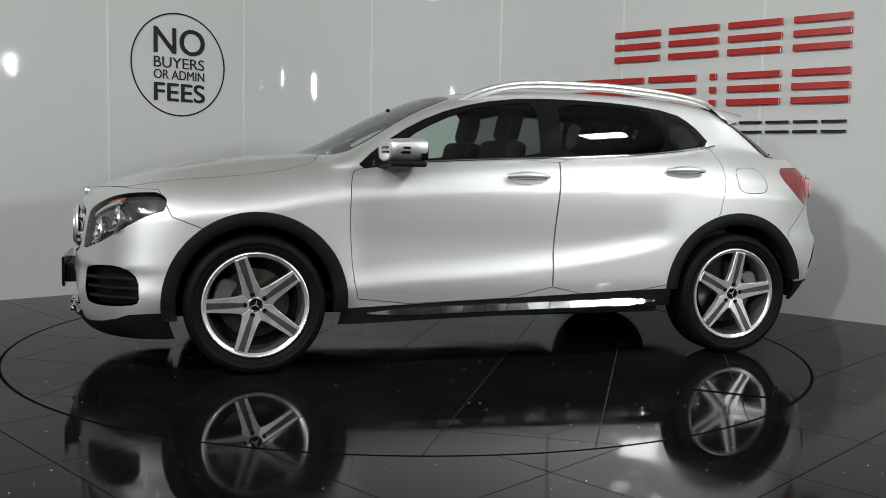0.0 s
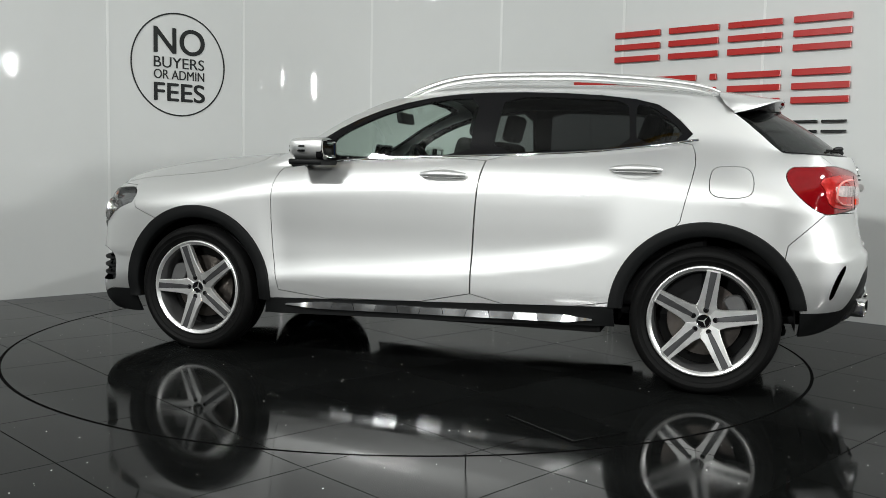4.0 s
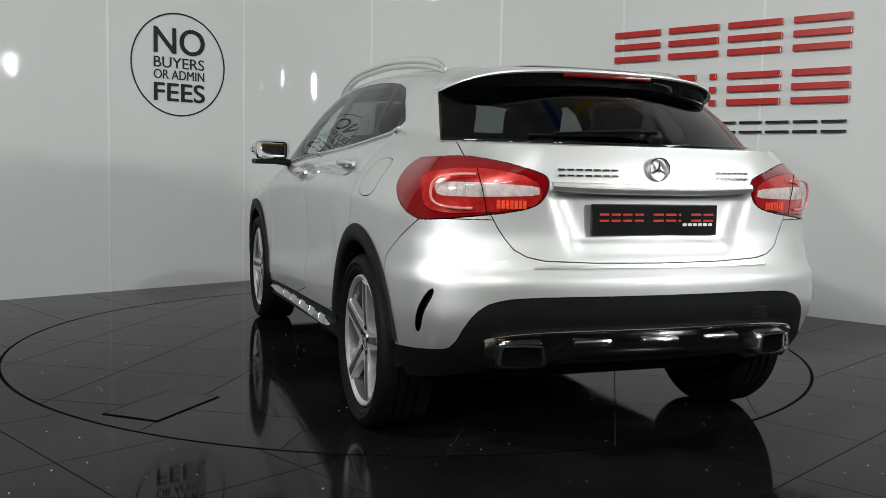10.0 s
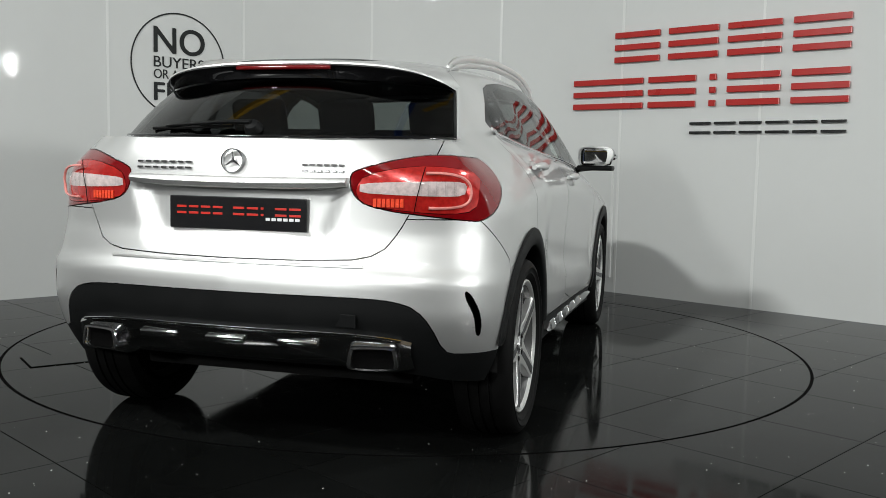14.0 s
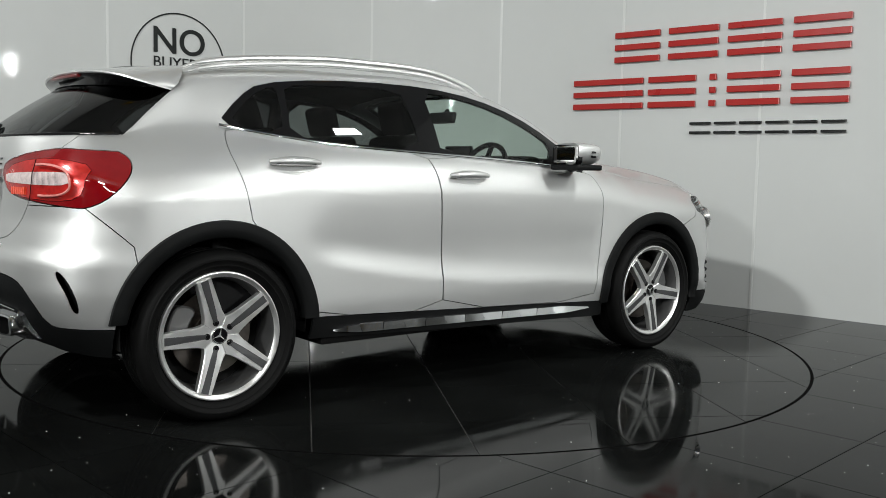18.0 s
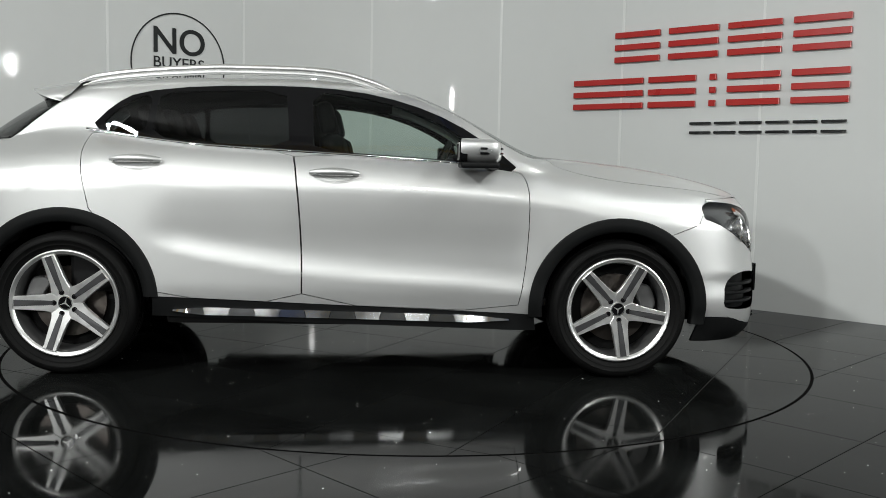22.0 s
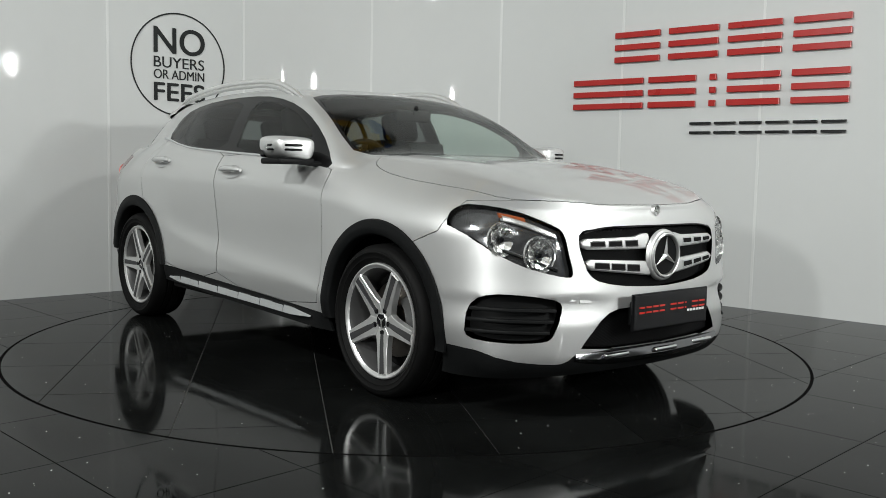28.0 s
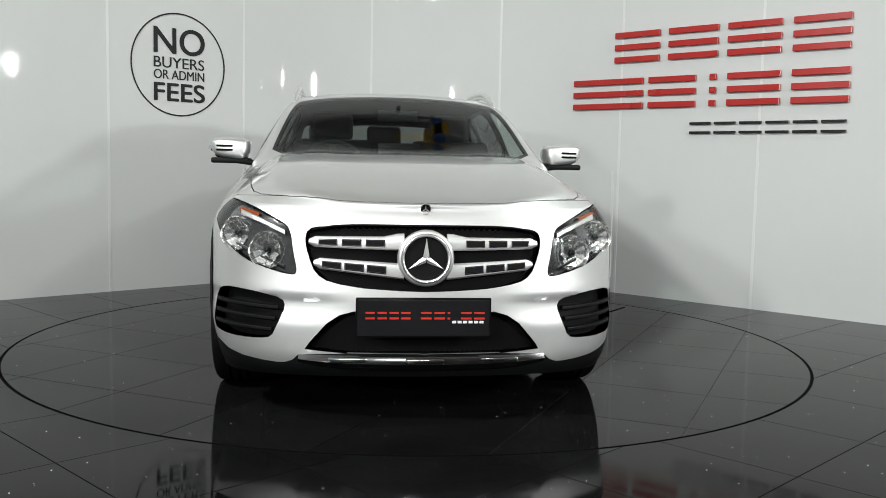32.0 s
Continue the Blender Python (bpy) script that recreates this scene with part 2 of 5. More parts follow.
# low access panel beside the second joint
wall_strip("access_panel", S_R1 - 0.85, S_R1 - 0.055, 0.13, 1.02, 0.03, 0.012, M_WALL, wall, 6)
wall_strip("panel_edge", S_R1 - 0.055, S_R1 - 0.040, 0.13, 1.02, 0.03, 0.014, M_SEAM, wall, 1)

# unseen hall behind the camera, added to close the place and return light
def slab(name, x0, x1, y0, y1, z0, z1, mat, parent=None):
    return part(name, box(x1 - x0, y1 - y0, z1 - z0, m=pose((x0 + x1) / 2, (y0 + y1) / 2, (z0 + z1) / 2)), mat, parent)


# west wall is darker so that the car's flank mirrors less light
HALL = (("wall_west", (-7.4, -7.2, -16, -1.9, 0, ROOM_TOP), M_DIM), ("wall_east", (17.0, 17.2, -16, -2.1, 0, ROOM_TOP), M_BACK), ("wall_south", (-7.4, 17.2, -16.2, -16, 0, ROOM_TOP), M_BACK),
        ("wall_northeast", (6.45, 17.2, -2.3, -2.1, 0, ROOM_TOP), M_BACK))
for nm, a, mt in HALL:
    tagged(slab(nm, *a, mt), "unseen plain wall added to close the hall", "wall", kind="structure")
# unseen bands added so that low reflections of the hall turn darker
for nm, a in (("trim_east", (16.95, 17.0, -16, -2.3, 0, 1.5)), ("trim_south", (-7.2, 17.0, -16.0, -15.95, 0, 1.5))):
    tagged(slab(nm, *a, M_DIM), "unseen dark band in place of cars and furniture by the hall wall", "wall", kind="structure")
tagged(slab("ceiling", -7.6, 17.4, -16.3, 5, ROOM_TOP, ROOM_TOP + 0.15, M_CEILING), "unseen grey ceiling added above the showroom", "ceiling", kind="structure")
for k in range(3):
    tagged(slab("roof_beam", -7.2, 17.0, -12.4 + 3.2 * k, -12.22 + 3.2 * k, ROOM_TOP - 0.42, ROOM_TOP - 0.16, M_YELLOW), "yellow painted steel roof beam under the ceiling", "beam", "roof beams")
for place, turn, long_, mt, lb in (((-1.2, 1.2, ROOM_TOP - 0.30), 40, 5.0, M_YELLOW, "yellow painted steel brace under the ceiling"), ((0.9, 0.4, ROOM_TOP - 0.30), 98, 5.4, M_BLUE, "blue painted steel beam under the ceiling"),
                                   ((2.3, 1.0, ROOM_TOP - 0.30), 62, 3.6, M_YELLOW, "yellow painted steel brace under the ceiling")):
    tagged(part("roof_brace", box(long_, 0.16, 0.18, 0.01, pose(*place, 0, 0, turn)), mt), lb, "beam", "roof beams")
for x in (-6.6, -1.4, 6.2, 11.6):
    tagged(slab("steel_post", x, x + 0.2, -12.42, -12.22, 0.0, ROOM_TOP - 0.42, M_BLUE), "blue painted steel post under a roof beam", "post", "steel posts")


# fill lamp added overhead, unseen, to lift the hall's brightness
def ceiling_light(place):
    top = tagged(new("ceiling_light"), "unseen linear fill light added overhead, with a glowing diffuser", "lamp", "ceiling lights")
    part("housing", box(1.56, 0.34, 0.08, 0.01, pose(0, 0, 0.06)), M_FIXTURE, top)
    part("diffuser", box(1.5, 0.28, 0.03, 0.008, pose(0, 0, 0.012)), M_LAMP, top, "glowing white diffuser")
    for sx in (-0.6, 0.6):
        part("hanger", tube([(sx, 0, 0.1), (sx, 0, ROOM_TOP - place[2])], 0.006, 6, up=(0, 1, 0)), M_FIXTURE, top)
    top.matrix_world = pose(*place, 0, 0, 0)


# head for lamps placed by wall glints and for the added fill floods
def floodlight(place, aim, sx, sy):
    top = tagged(new("floodlight"), "unseen hung flood lamp, placed by a wall glint or added as fill", "lamp", "floodlights")
    top.matrix_world = pose(*place)
    turn = look((0, 0, 0), Vector(aim) - Vector(place))
    part("lamp_head", box(sx + 0.08, sy + 0.08, 0.10, 0.02, turn @ pose(0, 0, 0.05)), M_FIXTURE, top)
    part("diffuser", box(sx, sy, 0.02, 0.005, turn @ pose(0, 0, -0.006)), M_LAMP, top, "glowing white diffuser")
    part("hanger", tube([(0, 0, 0.06), (0, 0, ROOM_TOP - place[2])], 0.012, 8, up=(0, 1, 0)), M_FIXTURE, top)


def batten(place, yaw):
    top = tagged(new("batten_light"), "slim white batten light hung in the hall", "lamp", "batten lights")
    part("housing", box(1.66, 0.10, 0.06, 0.01, pose(0, 0, 0.05)), M_FIXTURE, top)
    part("diffuser", box(1.6, 0.07, 0.03, 0.008, pose(0, 0, 0.008)), M_LAMP, top, "glowing white diffuser")
    for sx in (-0.6, 0.6):
        part("hanger", tube([(sx, 0, 0.08), (sx, 0, ROOM_TOP - place[2])], 0.006, 6, up=(0, 1, 0)), M_FIXTURE, top)
    top.matrix_world = pose(*place, 0, 0, yaw)


for place, aim, watts in FILL_LUMINAIRES:
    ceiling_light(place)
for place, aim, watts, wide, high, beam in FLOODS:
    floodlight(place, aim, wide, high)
for place, yaw in BATTENS:
    batten(place, yaw)

# ---- signs ----
def on_wall(side, d, z, lift):
    """A pose on a wall: x along it to the viewer's right, y up, z out of it."""
    p, n = wall_line(wall_s(side, d), lift)
    n3 = Vector((n.x, n.y, 0)).normalized()
    x = Vector((0, 0, 1)).cross(n3)
    return Matrix(((x.x, 0, n3.x, p.x), (x.y, 0, n3.y, p.y), (0, 1, 0, z), (0, 0, 0, 1)))


def letter_text(body, height, width, mat, parent, name, x, y):
    """Printed words, set to a height and width."""
    cu = bpy.data.curves.new(name, "FONT")
    cu.body, cu.size, cu.extrude, cu.offset = body, 1.0, 0.0, 0.0
    tmp = new("tmp_text", cu)
    me = bpy.data.meshes.new_from_object(tmp.evaluated_get(bpy.context.evaluated_depsgraph_get()))
    bpy.data.objects.remove(tmp)
    co = np.array([v.co for v in me.vertices])
    lo, hi = co.min(0), co.max(0)
    for v in me.vertices:
        v.co = ((v.co.x - lo[0]) / (hi[0] - lo[0]) * width, (v.co.y - lo[1]) / (hi[1] - lo[1]) * height, 0)
    me.name = name
    me.materials.clear()
    me.materials.append(mat)
    ob = new(name, me)
    ob.parent = parent
    ob.location = (x, y, 0.0015)
    return ob


def ring(r0, r1, depth, steps=96):
    return lathe([(r0, 0), (r0, depth), (r1, depth), (r1, 0), (r0, 0)], steps)


notice = tagged(new("wall_notice"), "round black vinyl notice with words on the white wall", "sign")
part("ring", ring(0.405, 0.417, 0.002), M_INK, notice, smooth=30)
for word, y0, y1, fat in (("NO", 0.085, 0.292, 1), ("BUYERS", -0.030, 0.057, 0), ("OR ADMIN", -0.121, -0.046, 0), ("FEES", -0.296, -0.152, 1)):
    w = letter_text(word, y1 - y0, 0.445, M_INK, notice, "word", -0.2225, y0)
    for dx, dy in ((0.008, 0), (0.004, 0.003), (0.004, -0.003), (0.012, 0.0)) if fat else ((0.0065, 0.0),):
        c = letter_text(word, y1 - y0, 0.445, M_INK, w, "word_stroke", dx - 0.004, dy)
        c.location.z = 0.0005 + dx * 0.02
notice.matrix_world = on_wall(-1, 2.555, 1.822, 0.004)


def bar_stack(d0, d1, z0, z1, mat, bars, parent, thick):
    """One sign character as a plain stack of bars."""
    h = z1 - z0
    t = h * (0.19 if bars > 2 else 0.22)
    for k in range(bars):
        zc = z1 - t / 2 - (h - t) * k / (bars - 1)
        part("bar", box(d1 - d0, t, thick, 0.003, pose((d0 + d1) / 2, zc, thick / 2), 1), mat, parent)


def wall_sign(name, label, rows, mat, bars, thick, gap):
    sign = tagged(new(name), label, "sign")
    for d0, d1, z0, z1 in rows:
        bar_stack(d0 - 3.0, d1 - 3.0, z0 - 1.8, z1 - 1.8, mat, bars, sign, thick)
    sign.matrix_world = on_wall(1, 3.0, 1.8, gap)
    return sign


wall_sign("wall_sign", "red raised acrylic bars of a company sign on the white wall",
          [(2.350, 2.762, 1.930, 2.178), (2.842, 3.262, 1.930, 2.178), (3.340, 3.757, 1.930, 2.178), (3.842, 4.252, 1.930, 2.178),
           (1.954, 2.625, 1.551, 1.800), (2.676, 3.090, 1.551, 1.800), (3.206, 3.259, 1.551, 1.800), (3.350, 3.762, 1.551, 1.800), (3.846, 4.258, 1.551, 1.800)],
          M_RED, 3, 0.022, 0.012)
wall_sign("wall_sign", "small black raised acrylic bars below the red sign",
          [(3.050 + 0.2045 * k, 3.050 + 0.2045 * k + 0.178, 1.338, 1.430) for k in range(6)], M_BLACKSIGN, 2, 0.016, 0.010)

# ---- floor and turntable ----
TABLE_R, TILE = 2.2385, 0.6
GRID = radians(43.5)


def tile_cells(angle, phase_u, phase_v, reach):
    c, s = math.cos(angle), math.sin(angle)
    n = int(reach / TILE) + 2
    for i in range(-n, n):
        for j in range(-n, n):
            u, v = (i + 0.5) * TILE + phase_u, (j + 0.5) * TILE + phase_v
            yield (u * c - v * s, u * s + v * c)


def clip_round(poly, r, inside):
    """A convex polygon clipped to a disc (inside), or a bmesh of its rest (outside)."""
    bm = bmesh.new()
    bm.faces.new([bm.verts.new((x, y, 0)) for x, y in poly])
    n = 160
    cx, cy = sum(p[0] for p in poly) / len(poly), sum(p[1] for p in poly) / len(poly)
    base = math.atan2(cy, cx)
    for k in range(n):
        a = 2 * math.pi * (k + 0.5) / n
        if math.cos(a - base) < math.cos(0.6) and math.hypot(cx, cy) > 1:
            continue
        no = Vector((math.cos(a), math.sin(a), 0))
        co = no * (r * math.cos(math.pi / n))
        got = bmesh.ops.bisect_plane(bm, geom=list(bm.verts) + list(bm.edges) + list(bm.faces), dist=1e-6, plane_co=co, plane_no=no, clear_outer=inside)
    if not inside:
        gone = [f for f in bm.faces if math.hypot(*f.calc_center_median().xy) < r]
        bmesh.ops.delete(bm, geom=gone, context="FACES")
        if bm.faces:
            bmesh.ops.dissolve_limit(bm, angle_limit=0.01, verts=bm.verts, edges=bm.edges)
    return bm


def tile_bm(cx, cy, angle, r, inside, joint=0.0022):
    h = TILE / 2 - joint
    c, s = math.cos(angle), math.sin(angle)
    poly = [(cx + u * c - v * s, cy + u * s + v * c) for u, v in ((-h, -h), (h, -h), (h, h), (-h, h))]
    far = [math.hypot(*p) for p in poly]
    near_line = min(far)
    if inside and near_line > r and math.hypot(cx, cy) > r + 0.3:
        return None
    if (inside and max(far) < r) or (not inside and near_line > r + 0.12):
        bm = bmesh.new()
        bm.faces.new([bm.verts.new((x, y, 0)) for x, y in poly])
    elif not inside and max(far) < r:
        return None
    else:
        bm = clip_round(poly, r, inside)
    if not bm.faces:
        bm.free()
        return None
    got = bmesh.ops.extrude_face_region(bm, geom=list(bm.faces))
    bmesh.ops.translate(bm, vec=(0, 0, -0.012), verts=[v for v in got["geom"] if isinstance(v, bmesh.types.BMVert)])
    return bm


floor = tagged(part("floor", box(25.5, 22, 0.2, m=pose(5, -5.4, -0.1045)), M_GROUT), "dark polished tile floor with pale joints", "floor", kind="structure")
turntable = tagged(new("turntable"), "round rotating car platform of dark polished tiles", "turntable")
part("bed", lathe([(0.001, -0.0036), (TABLE_R - 0.002, -0.0036), (TABLE_R - 0.002, -0.0042)], 128), M_GROUT, turntable)
for cx, cy in tile_cells(radians(-30.5), 0.0 - 0.015, 0.0, TABLE_R):
    bm = tile_bm(cx, cy, radians(-30.5), TABLE_R - 0.006, True)
    if bm:
        part("tile", bm, M_TILE, turntable)
# service hatch let into the platform
hatch = part("hatch", box(0.42, 0.26, 0.008, 0.002, pose(-1.18, 1.50, 0.0008, 0, 0, -40)), M_TILE, turntable, "dark service hatch plate")
part("hatch_gap", box(0.434, 0.274, 0.004, 0.0, pose(-1.18, 1.50, 0.0006, 0, 0, -40)), M_GAP, turntable)
part("rim_gap", ring(TABLE_R - 0.007, TABLE_R + 0.009, 0.0012, 160), M_GAP, floor, m=pose(0, 0, -0.001))
near, rest = [], []
for cx, cy in tile_cells(GRID, 0.5, 0.325, 24.0):
    if cy < -15.9 or cy > 4.2 or cx < -7.1 or cx > 16.9 or (cx > 6.5 and cy > -2.5):
        continue
    wall_gap = max((Vector((cx, cy)) - CORNER).dot(Vector((0.687, 0.727))), (Vector((cx, cy)) - CORNER).dot(Vector((-0.664, 0.747))))
    if wall_gap > 0.4:
        continue
    bm = tile_bm(cx, cy, GRID, TABLE_R + 0.008, False)
    if bm:
        (near if math.hypot(cx, cy + 1.2) < 4.2 else rest).append(bm)
for bm in near:
    part("tile", bm, M_TILE, floor)
far_tiles = part("far_tiles", join(*rest), M_TILE, floor)
far_tiles["kind"] = "stuff"

rng = random.Random(7)


def specks(name, count, place, parent, label):
    bm = bmesh.new()
    for _ in range(count):
        x, y = place()
        r_ = rng.choice((0.0012, 0.0016, 0.002, 0.003))
        pts = [(x + r_ * rng.uniform(0.6, 1.3) * math.cos(a), y + r_ * rng.uniform(0.6, 1.3) * math.sin(a)) for a in (0.3, 1.6, 2.9, 4.1, 5.2)]
        low = [bm.verts.new((p, q, 0.0003)) for p, q in pts]
        up_ = bm.verts.new((x, y, r_ * 0.8))
        for a, b in zip(low, low[1:] + low[:1]):
            bm.faces.new((a, b, up_))
    ob = part(name, bm, M_SPECK, parent, label)
    ob["kind"] = "stuff"


def on_table():
    a, r_ = rng.uniform(0, 2 * math.pi), (TABLE_R - 0.05) * math.sqrt(rng.random())
    return r_ * math.cos(a), r_ * math.sin(a)


def on_floor():
    while True:
        x, y = rng.uniform(-2.4, 2.6), rng.uniform(-3.4, 0.4)
        if math.hypot(x, y) > TABLE_R + 0.05:
            return x, y


specks("dust", 260, on_table, turntable, "white dust specks")
specks("dust", 240, on_floor, floor, "white dust specks")
# ---- the car: one skin of smooth rails, cut into panels ----
def smooth_table(*pairs):
    """A smooth monotone curve through (x, value) pairs, for numbers or arrays."""
    xs, ys = np.array([p[0] for p in pairs], float), np.array([p[1] for p in pairs], float)
    order = np.argsort(xs)
    xs, ys = xs[order], ys[order]
    h, d = np.diff(xs), np.diff(ys) / np.diff(xs)
    m = np.zeros_like(ys)
    m[0], m[-1] = d[0], d[-1]
    for i in range(1, len(xs) - 1):
        if d[i - 1] * d[i] > 0:
            w1, w2 = 2 * h[i] + h[i - 1], h[i] + 2 * h[i - 1]
            m[i] = (w1 + w2) / (w1 / d[i - 1] + w2 / d[i])

    def f(x):
        x = np.clip(np.asarray(x, float), xs[0], xs[-1])
        i = np.clip(np.searchsorted(xs, x) - 1, 0, len(h) - 1)
        s = (x - xs[i]) / h[i]
        return ((1 + 2 * s) * (1 - s) ** 2 * ys[i] + s * (1 - s) ** 2 * h[i] * m[i]
                + s * s * (3 - 2 * s) * ys[i + 1] + s * s * (s - 1) * h[i] * m[i + 1])
    return f


def ease(a, b, x):
    t = np.clip((np.asarray(x, float) - a) / (b - a), 0, 1)
    return t * t * (3 - 2 * t)


# plan outline at half height, from the nose round the side to the tail
PLAN = [(2.240, 0.0), (2.228, 0.22), (2.197, 0.42), (2.140, 0.60), (2.065, 0.735), (1.955, 0.832), (1.80, 0.877), (1.58, 0.894), (1.35, 0.899), (1.1, 0.894),
        (0.85, 0.886), (0.4, 0.880), (0.0, 0.879), (-0.4, 0.881), (-0.85, 0.886), (-1.1, 0.895), (-1.35, 0.903), (-1.55, 0.899), (-1.73, 0.886), (-1.86, 0.862),
        (-1.965, 0.79), (-2.045, 0.65), (-2.090, 0.46), (-2.113, 0.22), (-2.120, 0.0)]
# body heights along the length
sill_z = smooth_table((2.3, 0.205), (2.1, 0.190), (1.8, 0.182), (1.6, 0.20), (0.9, 0.235), (-0.22, 0.264), (-0.93, 0.290), (-1.75, 0.295), (-1.95, 0.31), (-2.1, 0.365))
top_z = smooth_table((2.20, 0.868), (2.0, 0.880), (1.78, 0.912), (1.49, 0.955), (1.25, 0.985), (1.05, 1.012), (0.90, 1.020), (0.63, 1.043), (0.29, 1.066), (-0.3, 1.093),
                     (-0.72, 1.115), (-1.02, 1.144), (-1.27, 1.172), (-1.45, 1.168), (-1.65, 1.145), (-1.9, 1.124), (-2.0, 1.12))
crease_z = smooth_table((1.0, 0.43), (0.62, 0.474), (0.2, 0.497), (-0.22, 0.532), (-0.6, 0.588), (-0.87, 0.645), (-1.05, 0.70))
top_in = smooth_table((2.2, 0.05), (1.95, 0.085), (1.75, 0.115), (1.35, 0.145), (1.05, 0.135), (0.88, 0.095), (0.6, 0.090), (0.0, 0.088), (-0.7, 0.108), (-1.0, 0.150),
                      (-1.27, 0.205), (-1.5, 0.225), (-1.75, 0.212), (-2.0, 0.18))
roll_h = smooth_table((2.2, 0.10), (1.75, 0.15), (1.3, 0.17), (0.9, 0.15), (0.0, 0.155), (-0.9, 0.19), (-1.3, 0.26), (-1.8, 0.26))
nose = smooth_table((0.15, -0.10), (0.19, -0.05), (0.24, -0.012), (0.30, 0.0), (0.42, 0.004), (0.50, 0.0), (0.60, -0.012), (0.70, -0.022), (0.78, -0.035), (0.84, -0.058), (0.90, -0.10))
tail = smooth_table((0.29, -0.13), (0.36, -0.075), (0.45, -0.025), (0.56, 0.0), (0.64, 0.0), (0.668, -0.004), (0.692, -0.022), (0.715, -0.030), (0.76, -0.042), (0.82, -0.056), (0.93, -0.060), (0.965, -0.057),
                    (1.0, -0.060), (1.05, -0.070), (1.10, -0.085), (1.13, -0.105))


def side_in(x, z):
    """How far the flank lies inside the plan outline."""
    door = ease(0.98, 0.80, x) * ease(-1.0, -0.80, x)
    zc = crease_z(x)
    rise = np.clip((z - zc + 0.02) / 0.11, 0, 1)
    hollow = 0.016 * ease(0.88, 0.60, z) * (1 - (1 - rise) ** 2)
    foot = 0.014 * ease(0.45, 0.27, z)
    ledge = 0.0035 * ease(0.955, 0.925, z) * ease(0.80, 0.93, z)
    flank = door * (hollow + foot - ledge)
    zt, rh = top_z(x), roll_h(x)
    q = np.clip((z - (zt - rh)) / rh, 0, 1)
    roll = top_in(x) * (0.25 * q + 0.75 * q ** 2.2)
    tuck = 0.05 * ease(0.40, 0.20, z) * (1 - door)
    return flank + roll + tuck


NU, NV, NW = 240, 38, 30
_p = np.array(rounded(PLAN, 3, closed=False))
_len = np.concatenate([[0], np.cumsum(np.hypot(*np.diff(_p, axis=0).T))])
_u = np.linspace(0, _len[-1], NU)
bx, by = np.interp(_u, _len, _p[:, 0]), np.interp(_u, _len, _p[:, 1])
tx, ty = np.gradient(bx), np.gradient(by)
tl = np.hypot(tx, ty)
front_w, rear_w = ease(1.62, 2.12, bx), ease(-1.62, -2.02, bx)
side_w = np.clip(1 - front_w - rear_w, 0, 1)
# outward normal of the plan line
ox, oy = -ty / tl, tx / tl
flip = np.where(ox * bx + oy * by * 3 < 0, -1, 1)
ox, oy = ox * flip, oy * flip

grid = np.zeros((NU, NV + NW, 3))
for j in range(NV):
    v = j / (NV - 1)
    z0, z1 = sill_z(bx), top_z(bx)
    z = z0 + (z1 - z0) * (v ** 0.92)
    out = side_w * -side_in(bx, z) + front_w * nose(z) + rear_w * tail(z)
    out = out - front_w * 0.011 * ease(0.22, 0.52, by) * ease(0.530, 0.500, z) * ease(0.40, 0.47, z)
    out = out - rear_w * 0.075 * ease(0.42, 0.70, by) * ease(1.00, 1.13, z)
    wide = 0.315 + 0.40 * (z - 0.765)
    out = out - rear_w * 0.026 * ease(wide + 0.034, wide - 0.034, by) * ease(0.735, 0.795, z) * ease(0.968, 0.950, z)
    grid[:, j] = np.stack([bx + ox * out, np.maximum(by + oy * out, 0), z], 1)
grid[0, :NV, 1] = grid[-1, :NV, 1] = 0

# roof, screens and bonnet: sections across the car
roof_z = smooth_table((2.20, 0.868), (2.12, 0.900), (1.983, 0.948), (1.816, 0.996), (1.48, 1.058), (1.21, 1.084), (1.02, 1.100), (0.90, 1.152), (0.75, 1.232), (0.47, 1.372),
                      (0.27, 1.446), (0.1, 1.474), (-0.3, 1.497), (-0.7, 1.495), (-1.1, 1.478), (-1.38, 1.456), (-1.50, 1.446), (-1.60, 1.405), (-1.70, 1.350), (-1.85, 1.245), (-2.0, 1.135))
edge_y = smooth_table((1.02, 0.70), (0.90, 0.70), (0.75, 0.688), (0.52, 0.655), (0.29, 0.622), (0.0, 0.598), (-0.3, 0.590), (-0.74, 0.584), (-1.05, 0.574), (-1.3, 0.578), (-1.441, 0.609), (-1.55, 0.641), (-1.666, 0.675), (-1.74, 0.68))
edge_z = smooth_table((1.02, 1.035), (0.90, 1.090), (0.75, 1.170), (0.52, 1.302), (0.29, 1.392), (0.0, 1.446), (-0.3, 1.462), (-0.74, 1.454), (-1.05, 1.434), (-1.3, 1.396), (-1.441, 1.330), (-1.55, 1.237), (-1.666, 1.136), (-1.74, 1.126))


def glass_foot(y):
    """Foot of the rear window at a half width: x and height."""
    r = abs(y) / 0.673
    return -2.0 + 0.334 * r ** 2.6, 1.123 + 0.011 * r * r


def glass_head(y):
    r = abs(y) / 0.607
    return -1.66 + 0.219 * r ** 2.4, 1.362 - 0.034 * r * r


def hatch_z(x, y):
    """Height of the rear window's surface, which runs out flat behind its foot."""
    (x0, z0), (x1, z1) = glass_foot(y), glass_head(y)
    u = (x - x0) / (x1 - x0)
    if u < 0:
        return z0 - 0.15 * min(-u * (x1 - x0), 0.05)
    return z0 + (z1 - z0) * u + 0.010 * math.sin(math.pi * min(u, 1.0))


